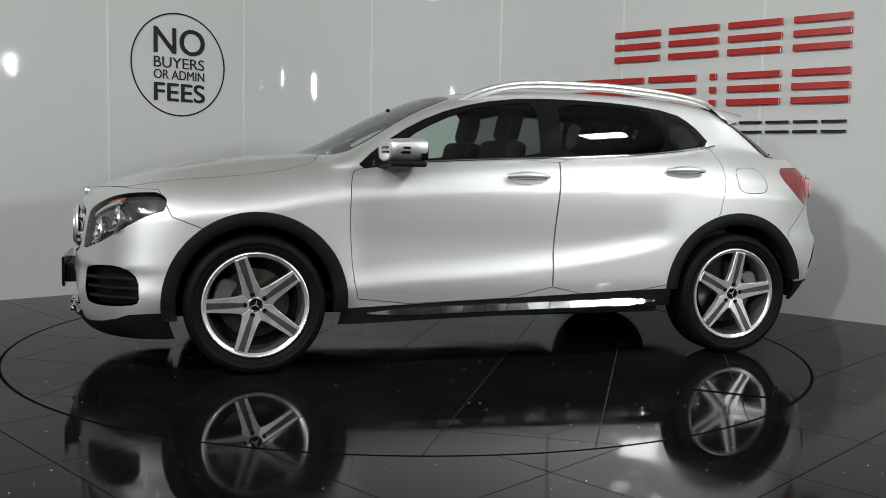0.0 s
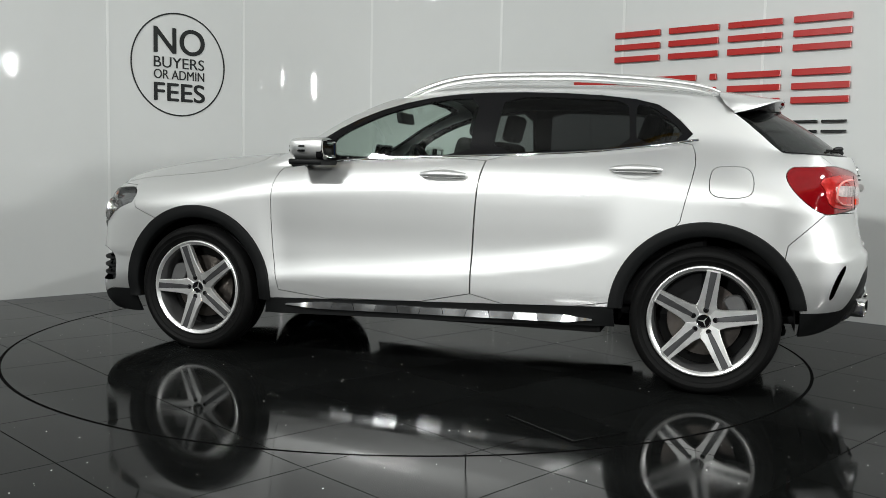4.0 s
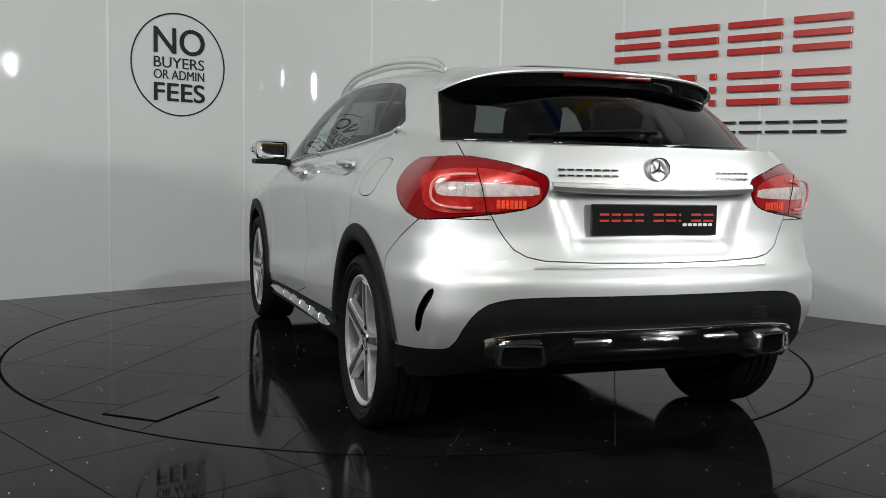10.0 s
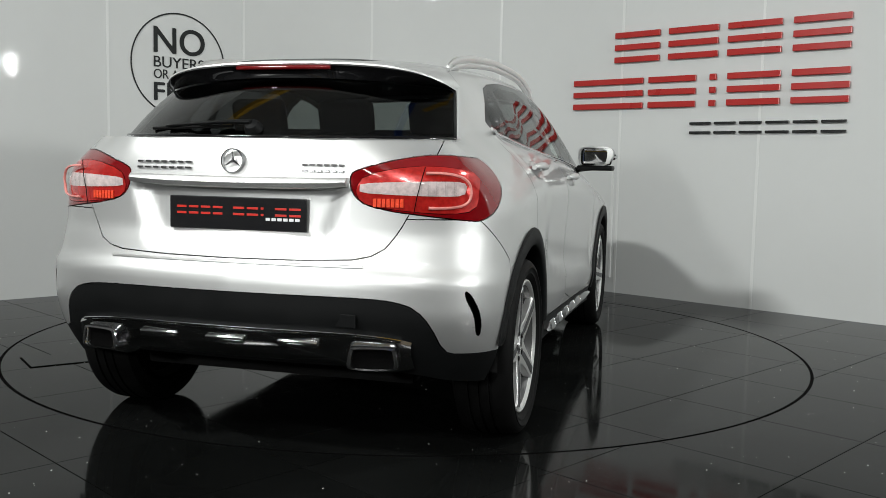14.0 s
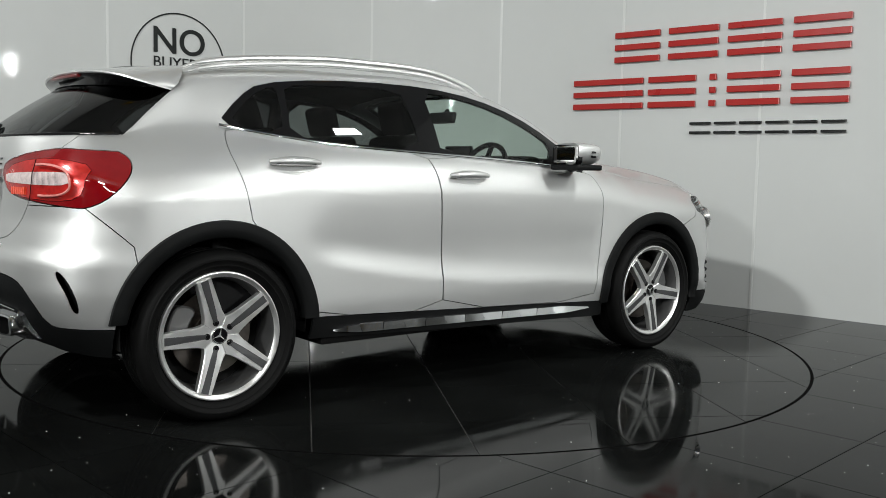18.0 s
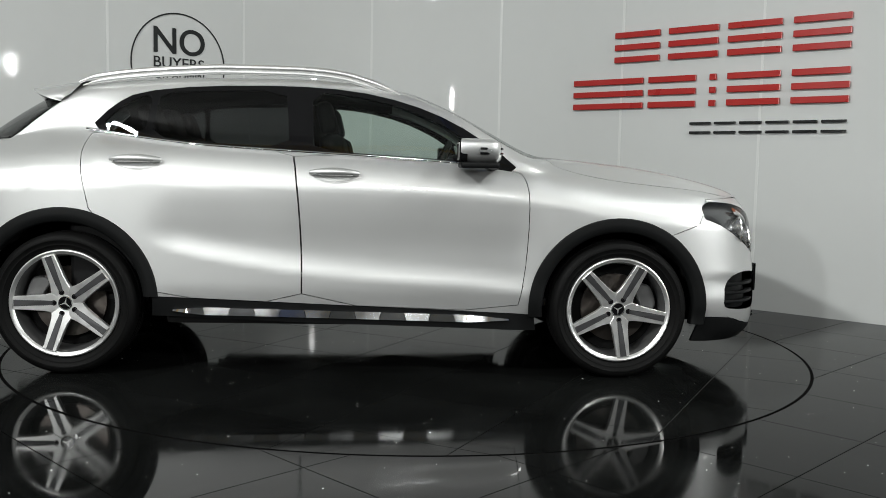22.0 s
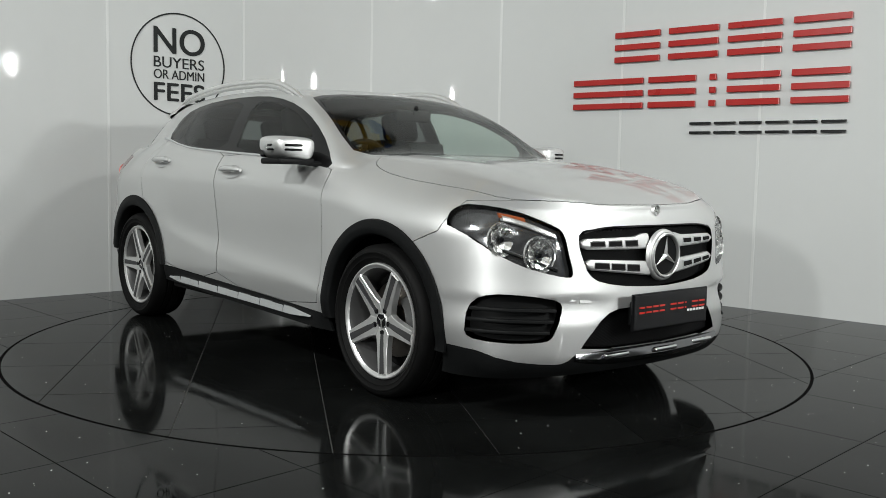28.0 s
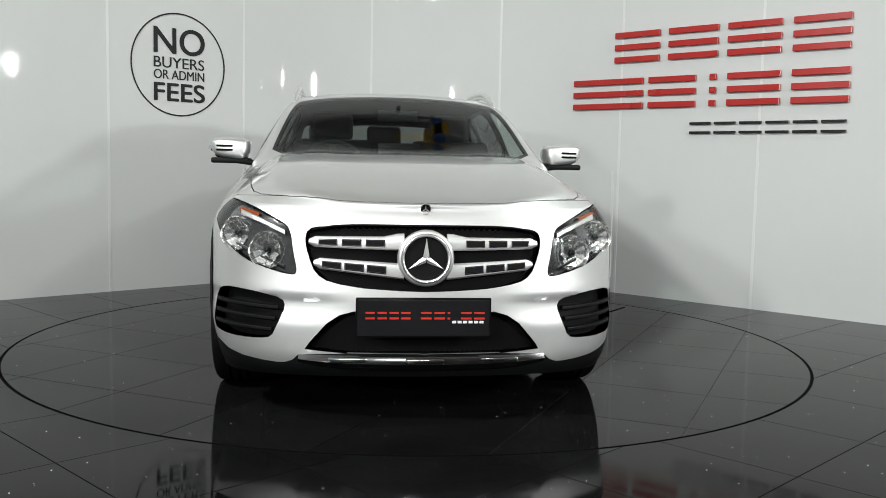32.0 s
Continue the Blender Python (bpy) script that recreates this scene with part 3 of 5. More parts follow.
def hatch_point(u, y, lift=0.0):
    """A place on the rear window: u from its foot to its head, lifted off it."""
    (x0, _), (x1, _) = glass_foot(y), glass_head(y)
    x = x0 + (x1 - x0) * u
    return (x - 0.6 * lift, y, hatch_z(x, y) + 0.8 * lift)


for i in range(NU):
    x, yb, zb = grid[i, NV - 1]
    zc = float(roof_z(x))
    hood, back = float(ease(0.90, 1.06, x)), float(ease(-1.62, -1.80, x))
    ye, ze = float(edge_y(x)), float(edge_z(x))
    ye = ye * (1 - hood) + hood * yb * 0.84
    ze = ze * (1 - hood) + hood * (zb + (zc - zb) * 0.70)
    ye = ye * (1 - back) + back * yb * 0.94
    ze = ze * (1 - back) + back * (zb + (zc - zb) * 0.45)
    ye, ze = min(ye, yb * 0.99), max(ze, min(zb + 0.004, zc))
    line = []
    for k in range(61):
        s = k / 60
        if s < 0.4:
            a = s / 0.4
            line.append((yb + (ye - yb) * a + 0.022 * math.sin(math.pi * a) * (1 - hood) * float(ease(-1.45, -1.1, x)), zb + (ze - zb) * a))
        else:
            a = (s - 0.4) / 0.6
            y = ye * (1 - a)
            r = y / ye if ye > 1e-6 else 0
            dome = 0.010 * hood * float(ease(0.30, 0.46, y) * ease(yb, yb - 0.14, y))
            line.append((y, ze + (zc - ze) * (1 - r ** (2.3 + 0.9 * hood + 1.4 * float(ease(-0.6, -1.2, x)))) + dome))
    line = np.array(line)
    for _ in range(7):
        line[1:-1] = 0.25 * line[:-2] + 0.5 * line[1:-1] + 0.25 * line[2:]
    ss = np.linspace(0, 1, NW + 1)[1:]
    grid[i, NV:, 0] = x
    grid[i, NV:, 1] = np.interp(ss, np.linspace(0, 1, 61), line[:, 0])
    grid[i, NV:, 2] = np.interp(ss, np.linspace(0, 1, 61), line[:, 1])
    grid[i, -1, 1] = 0
# the shoulder behind the rear doors and over the screens runs round softly
soften = np.where((grid[:, NV - 1, 0] < -1.2), 1.0, 0.0)[:, None, None]
for _ in range(6):
    part_rows = grid[:, NV - 9:NV + 9].copy()
    grid[:, NV - 8:NV + 8] += soften * 0.5 * (0.5 * part_rows[:, :-2] + 0.5 * part_rows[:, 2:] - part_rows[:, 1:-1])

for i in range(NU):
    for j in range(NV, NV + NW):
        gx, gy, gz = grid[i, j]
        if gx < -1.42:
            grid[i, j, 2] = min(gz, hatch_z(gx, gy))

skin = bmesh.new()
pid_layer = skin.faces.layers.int.new("panel")
vs = [[skin.verts.new(p) for p in col] for col in grid]
for i in range(NU - 1):
    for j in range(NV + NW - 1):
        skin.faces.new((vs[i][j], vs[i + 1][j], vs[i + 1][j + 1], vs[i][j + 1]))
bmesh.ops.remove_doubles(skin, verts=skin.verts, dist=0.0004)
bmesh.ops.dissolve_degenerate(skin, dist=0.0004, edges=skin.edges)
bmesh.ops.recalc_face_normals(skin, faces=skin.faces)


def inside(poly, a, b):
    """Whether (a, b) lies within a closed outline."""
    hit = False
    for (x0, y0), (x1, y1) in zip(poly, poly[1:] + poly[:1]):
        if (y0 > b) != (y1 > b) and a < x0 + (b - y0) * (x1 - x0) / (y1 - y0):
            hit = not hit
    return hit


PANELS = {}


def carve(name, outline, axis, keep, over=()):
    """Cuts an outline, given as seen along an axis (side: x, z; end: |y|, z; top: x, |y|), through the skin and names the faces in it.
    keep: which part of the skin it may touch, as limits on x and z; over: panels that it may take faces from."""
    x0, x1, z0, z1 = keep
    pid = PANELS.setdefault(name, len(PANELS) + 1)
    u_of, v_of = {"side": (0, 2), "end": (1, 2), "top": (0, 1)}[axis]
    allowed = {0, *(PANELS[o] for o in over)}
    for mirror in (1,):
        sgn = [1, mirror, 1]
        poly = [(p * sgn[u_of], q * sgn[v_of]) for p, q in outline]
        lo = [min(p[k] for p in poly) - 0.002 for k in (0, 1)]
        hi = [max(p[k] for p in poly) + 0.002 for k in (0, 1)]

        def extent(f):
            us, vs_ = [v.co[u_of] for v in f.verts], [v.co[v_of] for v in f.verts]
            return f, min(us), max(us), min(vs_), max(vs_)
        cand = []
        for f in skin.faces:
            c = f.verts[0].co
            a, b = c[u_of], c[v_of]
            if x0 - 0.05 < c.x < x1 + 0.05 and z0 - 0.05 < c.z < z1 + 0.05 and lo[0] - 0.06 < a < hi[0] + 0.06 and lo[1] - 0.06 < b < hi[1] + 0.06 and f[pid_layer] in allowed:
                cand.append(extent(f))
        for (a0, b0), (a1, b1) in zip(poly, poly[1:] + poly[:1]):
            n = Vector((0, 0, 0))
            n[u_of], n[v_of] = b1 - b0, a0 - a1
            if n.length < 1e-7:
                continue
            co = Vector((0, 0, 0))
            co[u_of], co[v_of] = a0, b0
            l0, l1, h0, h1 = min(a0, a1) - 1e-4, min(b0, b1) - 1e-4, max(a0, a1) + 1e-4, max(b0, b1) + 1e-4
            hit, other = [], []
            for e in cand:
                if e[2] > l0 and e[1] < h0 and e[4] > l1 and e[3] < h1:
                    hit.append(e[0])
                else:
                    other.append(e)
            if not hit:
                continue
            geom = set(hit)
            for f in hit:
                geom.update(f.edges)
                geom.update(f.verts)
            got = bmesh.ops.bisect_plane(skin, geom=list(geom), dist=2e-5, plane_co=co, plane_no=n.normalized())
            cand = other + [extent(g) for g in got["geom"] if isinstance(g, bmesh.types.BMFace)]
        for f, *_ in cand:
            c = f.calc_center_median()
            if x0 < c.x < x1 and z0 < c.z < z1 and inside(poly, c[u_of], c[v_of]):
                f[pid_layer] = pid


def give_back(name, outline, keep):
    """Returns the part of a panel within a side outline to the body."""
    carve("spare", outline, "side", keep, (name,))
    for f in skin.faces:
        if f[pid_layer] == PANELS["spare"]:
            f[pid_layer] = 0


def circle(cx, cz, r, n=48, flat=1.0):
    return [(cx + r * math.cos(2 * math.pi * k / n), cz + r * flat * math.sin(2 * math.pi * k / n)) for k in range(n)]


ARCH = ((1.345, 0.352, 0.450), (-1.352, 0.362, 0.447))
ALL = (-3, 3, 0, 2)
for ax, az, ar in ARCH:
    carve("arch_hole", circle(ax, az, ar - 0.030), "side", ALL)
# lamps and openings of the nose
carve("headlight", rounded([(0.86, 0.868), (0.80, 0.893), (0.70, 0.872), (0.575, 0.812), (0.532, 0.785), (0.520, 0.69), (0.500, 0.606), (0.535, 0.602), (0.62, 0.622), (0.70, 0.648), (0.77, 0.690), (0.822, 0.742), (0.856, 0.80), (0.875, 0.85)], 2), "end", (1.70, 3, 0.5, 0.93))
give_back("headlight", rounded([(1.50, 0.97), (1.845, 0.97), (1.845, 0.890), (1.805, 0.886), (1.770, 0.868), (1.763, 0.838), (1.792, 0.775), (1.845, 0.724), (1.900, 0.687), (1.97, 0.655), (2.08, 0.628), (2.10, 0.50), (1.50, 0.50)], 1), (1.4, 2.10, 0.5, 1.0))
carve("grille_hole", rounded([(-0.2, 0.800), (0.20, 0.799), (0.41, 0.794), (0.462, 0.782), (0.472, 0.735), (0.455, 0.67), (0.43, 0.61), (0.375, 0.577), (0.20, 0.552), (-0.2, 0.543)], 1), "end", (1.8, 3, 0.4, 0.9))
carve("fog_hole", rounded([(0.548, 0.475), (0.562, 0.506), (0.64, 0.523), (0.72, 0.534), (0.80, 0.536), (0.832, 0.512), (0.850, 0.43), (0.852, 0.370), (0.832, 0.349), (0.74, 0.342), (0.65, 0.344), (0.603, 0.353), (0.580, 0.405)], 1), "end", (1.6, 3, 0.3, 0.6))
carve("lower_hole", rounded([(-0.2, 0.470), (0.26, 0.470), (0.36, 0.44), (0.445, 0.345), (0.475, 0.300), (-0.2, 0.296)], 1), "end", (1.8, 3, 0.25, 0.6))
carve("front_apron", rounded([(-0.2, 0.297), (0.48, 0.297), (0.53, 0.250), (0.60, 0.247), (0.76, 0.268), (0.845, 0.315), (0.98, 0.322), (0.98, 0.05), (-0.2, 0.05)], 1), "end", (1.5, 3, 0, 0.4))
# lamps, glass and openings of the tail
carve("tail_light", rounded([(0.405, 1.005), (0.45, 1.028), (0.60, 1.070), (0.70, 1.078), (0.82, 1.060), (0.90, 0.98), (0.90, 0.862), (0.83, 0.852), (0.70, 0.868), (0.50, 0.892), (0.425, 0.925)], 2), "end", (-3, -1.64, 0.8, 1.12))
carve("rear_window", [(-1.44, -0.2), (-1.44, 0.606), (-1.50, 0.6245), (-1.666, 0.673)] + [(glass_foot(y)[0], y) for y in (0.65, 0.62, 0.585, 0.55, 0.51, 0.47, 0.42, 0.37, 0.32, 0.27, 0.22, 0.17, 0.12, 0.07, 0.03)] + [(-2.0, 0.0), (-2.0, -0.2)], "top", (-2.1, -1.40, 1.1, 1.5))
for v in skin.verts:
    if v.co.x < -1.46 and v.co.z > 1.118 and v.co.y < 0.607 + (-1.441 - v.co.x) * 0.29 - 0.006 and abs(v.co.z - hatch_z(v.co.x, v.co.y)) < 0.03 and glass_foot(v.co.y)[0] - 1e-4 < v.co.x < glass_head(v.co.y)[0]:
        v.co.z = hatch_z(v.co.x, v.co.y)
carve("rear_apron", rounded([(-0.2, 0.606), (0.35, 0.606), (0.50, 0.604), (0.578, 0.597), (0.645, 0.575), (0.69, 0.52), (0.722, 0.427), (0.76, 0.412), (1.0, 0.402), (1.0, 0.1), (-0.2, 0.1)], 1), "end", (-3, -1.72, 0, 0.65))
carve("bumper_slot", rounded([(-1.884, 0.472), (-1.904, 0.55), (-1.934, 0.612), (-1.955, 0.634), (-1.952, 0.602), (-1.928, 0.55), (-1.904, 0.478)], 2), "side", (-2.05, -1.82, 0.4, 0.7))
give_back("tail_light", rounded([(-1.50, 1.13), (-1.80, 1.13), (-1.775, 1.087), (-1.715, 1.072), (-1.683, 1.048), (-1.680, 1.015), (-1.700, 0.975), (-1.755, 0.915), (-1.82, 0.868), (-1.90, 0.845), (-1.90, 0.82), (-1.5, 0.82)], 1), (-1.95, -1.4, 0.8, 1.13))
carve("tail_ring", rounded([(0.432, 0.960), (0.46, 1.004), (0.60, 1.036), (0.73, 1.034), (0.797, 1.012), (0.806, 0.950), (0.797, 0.892), (0.73, 0.880), (0.60, 0.888), (0.47, 0.904), (0.437, 0.930)], 1), "end", (-3, -1.64, 0.8, 1.12), ("tail_light",))
carve("tail_clear", rounded([(0.445, 0.946), (0.445, 0.962), (0.447, 0.976), (0.56, 0.983), (0.70, 0.987), (0.762, 0.986), (0.772, 0.966), (0.764, 0.941), (0.70, 0.938), (0.56, 0.941)], 1), "end", (-3, -1.64, 0.8, 1.12), ("tail_light", "tail_ring"))
carve("tailgate", rounded([(-0.2, 0.715), (0.40, 0.720), (0.52, 0.745), (0.575, 0.82), (0.615, 0.90), (0.66, 1.02), (0.675, 1.145), (0.66, 1.2), (-0.2, 1.2)], 1), "end", (-3, -1.70, 0.70, 1.2))
# black sill under the doors
carve("sill_trim", [(1.30, 0.300), (0.90, 0.317), (-0.22, 0.358), (-0.93, 0.385), (-1.75, 0.415), (-1.75, 0.1), (1.30, 0.1)], "side", (-1.80, 1.5, 0, 0.5))
# side glass as one dark opening, then the panes in it
carve("glass_frame", rounded([(0.860, 1.012), (0.63, 1.046), (0.29, 1.071), (-0.3, 1.098), (-0.72, 1.119), (-1.02, 1.149), (-1.285, 1.188), (-1.17, 1.310), (-1.055, 1.380), (-0.74, 1.417),
                              (-0.316, 1.428), (0.014, 1.411), (0.29, 1.353), (0.518, 1.262), (0.73, 1.128)], 1), "side", (-1.5, 1.0, 0.99, 1.5))
carve("front_window", rounded([(0.545, 1.068), (0.29, 1.083), (-0.172, 1.104), (-0.178, 1.20), (-0.190, 1.400), (0.014, 1.386), (0.27, 1.330), (0.48, 1.240), (0.60, 1.160)], 1), "side", (-1.5, 1.0, 0.99, 1.5), ("glass_frame",))
carve("rear_side_window", rounded([(-0.292, 1.110), (-0.72, 1.132), (-0.965, 1.155), (-0.955, 1.30), (-0.940, 1.378), (-0.74, 1.392), (-0.325, 1.405), (-0.305, 1.28)], 1), "side", (-1.5, 1.0, 0.99, 1.5), ("glass_frame",))
carve("quarter_window", rounded([(-1.000, 1.160), (-1.235, 1.195), (-1.145, 1.295), (-1.045, 1.358), (-0.985, 1.368), (-0.985, 1.30)], 1), "side", (-1.5, 1.0, 0.99, 1.5), ("glass_frame",))
carve("screen_border", rounded([(-0.2, 1.088), (0.45, 1.086), (0.690, 1.090), (0.668, 1.17), (0.632, 1.275), (0.592, 1.370), (0.552, 1.410), (0.30, 1.436), (-0.2, 1.443)], 1), "end", (0.12, 1.10, 1.05, 1.47))
carve("windscreen", rounded([(-0.2, 1.098), (0.45, 1.096), (0.672, 1.098), (0.652, 1.17), (0.615, 1.275), (0.575, 1.365), (0.545, 1.398), (0.30, 1.425), (-0.2, 1.432)], 1), "end", (0.12, 1.10, 1.05, 1.46), ("screen_border",))
# doors, bonnet and bumpers
carve("front_door", rounded([(0.835, 0.326), (0.87, 0.48), (0.888, 0.70), (0.888, 0.90), (0.872, 0.985), (0.845, 1.02), (0.63, 1.046), (-0.272, 1.097), (-0.25, 1.0), (-0.23, 0.80), (-0.217, 0.55), (-0.217, 0.358)], 1), "side", (-1.5, 1.0, 0.3, 1.10))
carve("rear_door", rounded([(-0.221, 0.358), (-0.221, 0.55), (-0.234, 0.80), (-0.254, 1.0), (-0.276, 1.098), (-0.72, 1.119), (-1.02, 1.149), (-1.25, 1.183), (-1.278, 1.12), (-1.280, 1.05), (-1.235, 0.86), (-1.222, 0.79), (-1.05, 0.63), (-0.95, 0.48), (-0.916, 0.386)], 1), "side", (-1.5, 1.0, 0.3, 1.20))
carve("bonnet", rounded([(2.155, -0.2), (2.14, 0.20), (2.10, 0.40), (2.02, 0.58), (1.93, 0.685), (1.78, 0.715), (1.50, 0.737), (1.25, 0.735), (1.10, 0.715), (1.02, 0.66), (0.985, 0.5), (0.985, -0.2)], 1), "top", (0.95, 2.2, 0.80, 1.2))
carve("front_bumper", [(1.56, 0.705), (1.74, 0.775), (1.80, 0.90), (2.4, 0.92), (2.4, 0.1), (1.50, 0.1), (1.50, 0.6)], "side", (1.4, 3, 0, 0.93))
carve("rear_bumper", [(-1.70, 0.715), (-1.86, 0.862), (-2.4, 0.862), (-2.4, 0.1), (-1.60, 0.1)], "side", (-3, -1.55, 0, 0.87))
carve("roof", [(0.20, -0.2), (0.195, 0.3), (0.17, 0.50), (0.10, 0.545), (-0.3, 0.545), (-0.9, 0.538), (-1.30, 0.53), (-1.385, 0.50), (-1.395, -0.2)], "top", (-1.5, 0.4, 1.38, 1.6))
carve("fuel_flap", rounded([(-1.352, 0.93), (-1.345, 1.0), (-1.36, 1.06), (-1.43, 1.068), (-1.52, 1.062), (-1.545, 1.0), (-1.535, 0.93), (-1.44, 0.918)], 2), "side", (-1.7, -1.2, 0.85, 1.12))
# the other half of the car
copied = bmesh.ops.duplicate(skin, geom=list(skin.verts) + list(skin.edges) + list(skin.faces))["geom"]
bmesh.ops.scale(skin, vec=(1, -1, 1), verts=[g for g in copied if isinstance(g, bmesh.types.BMVert)])
bmesh.ops.reverse_faces(skin, faces=[g for g in copied if isinstance(g, bmesh.types.BMFace)])
bmesh.ops.remove_doubles(skin, verts=[v for v in skin.verts if abs(v.co.y) < 0.002], dist=0.0003)
for f in skin.faces:
    f.smooth = True
skin.normal_update()


def panel(name, mat, split, label="", gap=0.002, depth=0.014, child_of=None, sink=0.0, own=False, where=None):
    """The faces of one named panel as parts of the car, each with a folded-in edge that leaves a shut line. split: one mesh a side of the car.
    sink: how far the panel lies inside the skin; its edge then rises to the skin. own: shaded by its own faces alone, with a crease at its edge. where: takes only the faces whose centres suit."""
    pid = PANELS[name] if name != "body" else 0
    made = []
    for side in ((1, -1) if split else (0,)):
        faces = [f for f in skin.faces if f[pid_layer] == pid and (not side or f.calc_center_median().y * side > 0) and (where is None or where(f.calc_center_median()))]
        if not faces:
            continue
        index, co, no, out = {}, [], [], []
        for f in faces:
            row = []
            for v in f.verts:
                if v not in index:
                    index[v] = len(co)
                    co.append(v.co.copy())
                    no.append(v.normal.copy())
                row.append(index[v])
            out.append(row)
        if own:
            no = [Vector() for _ in co]
            for f in faces:
                for v in f.verts:
                    no[index[v]] += f.normal * f.calc_area()
            no = [n.normalized() for n in no]
        mine = set(faces)
        rim, shift = [], {}
        for f in faces:
            for lp in f.loops:
                e = lp.edge
                if sum(1 for g in e.link_faces if g in mine) == 1:
                    a, b = index[lp.vert], index[lp.link_loop_next.vert]
                    rim.append((a, b))
                    d = f.normal.cross((co[b] - co[a])).normalized()
                    if len(e.link_faces) > 1:
                        for k in (a, b):
                            shift[k] = shift.get(k, Vector()) + d
        for k, d in shift.items():
            if d.length > 0.2:
                co[k] += d.normalized() * gap
        if sink:
            co = [c - n * sink for c, n in zip(co, no)]
        for a, b in rim:
            k = len(co)
            wall_n = (co[b] - co[a]).cross(no[a]).normalized() * (-1 if sink > 0.005 else 1)
            co += [co[a], co[b], co[b] - no[b] * (depth - sink * 1.0), co[a] - no[a] * (depth - sink * 1.0)]
            no += [wall_n] * 4
            out.append((k + 1, k, k + 3, k + 2) if sink <= 0.005 else (k, k + 1, k + 2, k + 3)[::1])
        ob = mesh_ob(name, co, out, mat, child_of or car, True, label)
        ob.data.normals_split_custom_set_from_vertices([tuple(n) for n in no])
        made.append(ob)
    return made


car = tagged(new("car"), "silver compact crossover car with black wheel arch trim and alloy wheels", "car")
for side_face in [f for f in skin.faces if f[pid_layer] == PANELS["fuel_flap"] and f.calc_center_median().y < 0]:
    side_face[pid_layer] = 0
panel("body", M_PAINT, False)
panel("bonnet", M_PAINT, False, gap=0.0026)
panel("front_bumper", M_PAINT, False)
panel("rear_bumper", M_PAINT, False)
panel("tailgate", M_PAINT, False, own=True)
panel("roof", M_PAINT, False)
panel("front_door", M_PAINT, True)
panel("rear_door", M_PAINT, True)
panel("fuel_flap", M_PAINT, False)
panel("front_apron", M_PLASTIC, False, "black plastic front apron")
panel("rear_apron", M_PLASTIC, False, "black plastic rear apron")
panel("sill_trim", M_PLASTIC, True, "black plastic sill trim")
panel("glass_frame", M_GLOSSBLACK, True, "gloss black window surround", gap=0.0)
for nm, mt in (("front_window", M_GLASS), ("rear_side_window", M_PRIVACY), ("quarter_window", M_PRIVACY)):
    panel(nm, mt, True, "tinted side window glass", gap=0.0, depth=0.004)
panel("screen_border", M_GLOSSBLACK, False, "black screen border", gap=0.0)
panel("windscreen", M_GLASS, False, "clear windscreen glass", depth=0.005)
panel("rear_window", M_PRIVACY, False, "dark privacy rear window glass", depth=0.005, own=True)


# ---- wheels ----
M_BARREL = surface("dark_alloy_barrel", (0.13, 0.13, 0.13), 0.4, metal=0.6, vary=0.1)

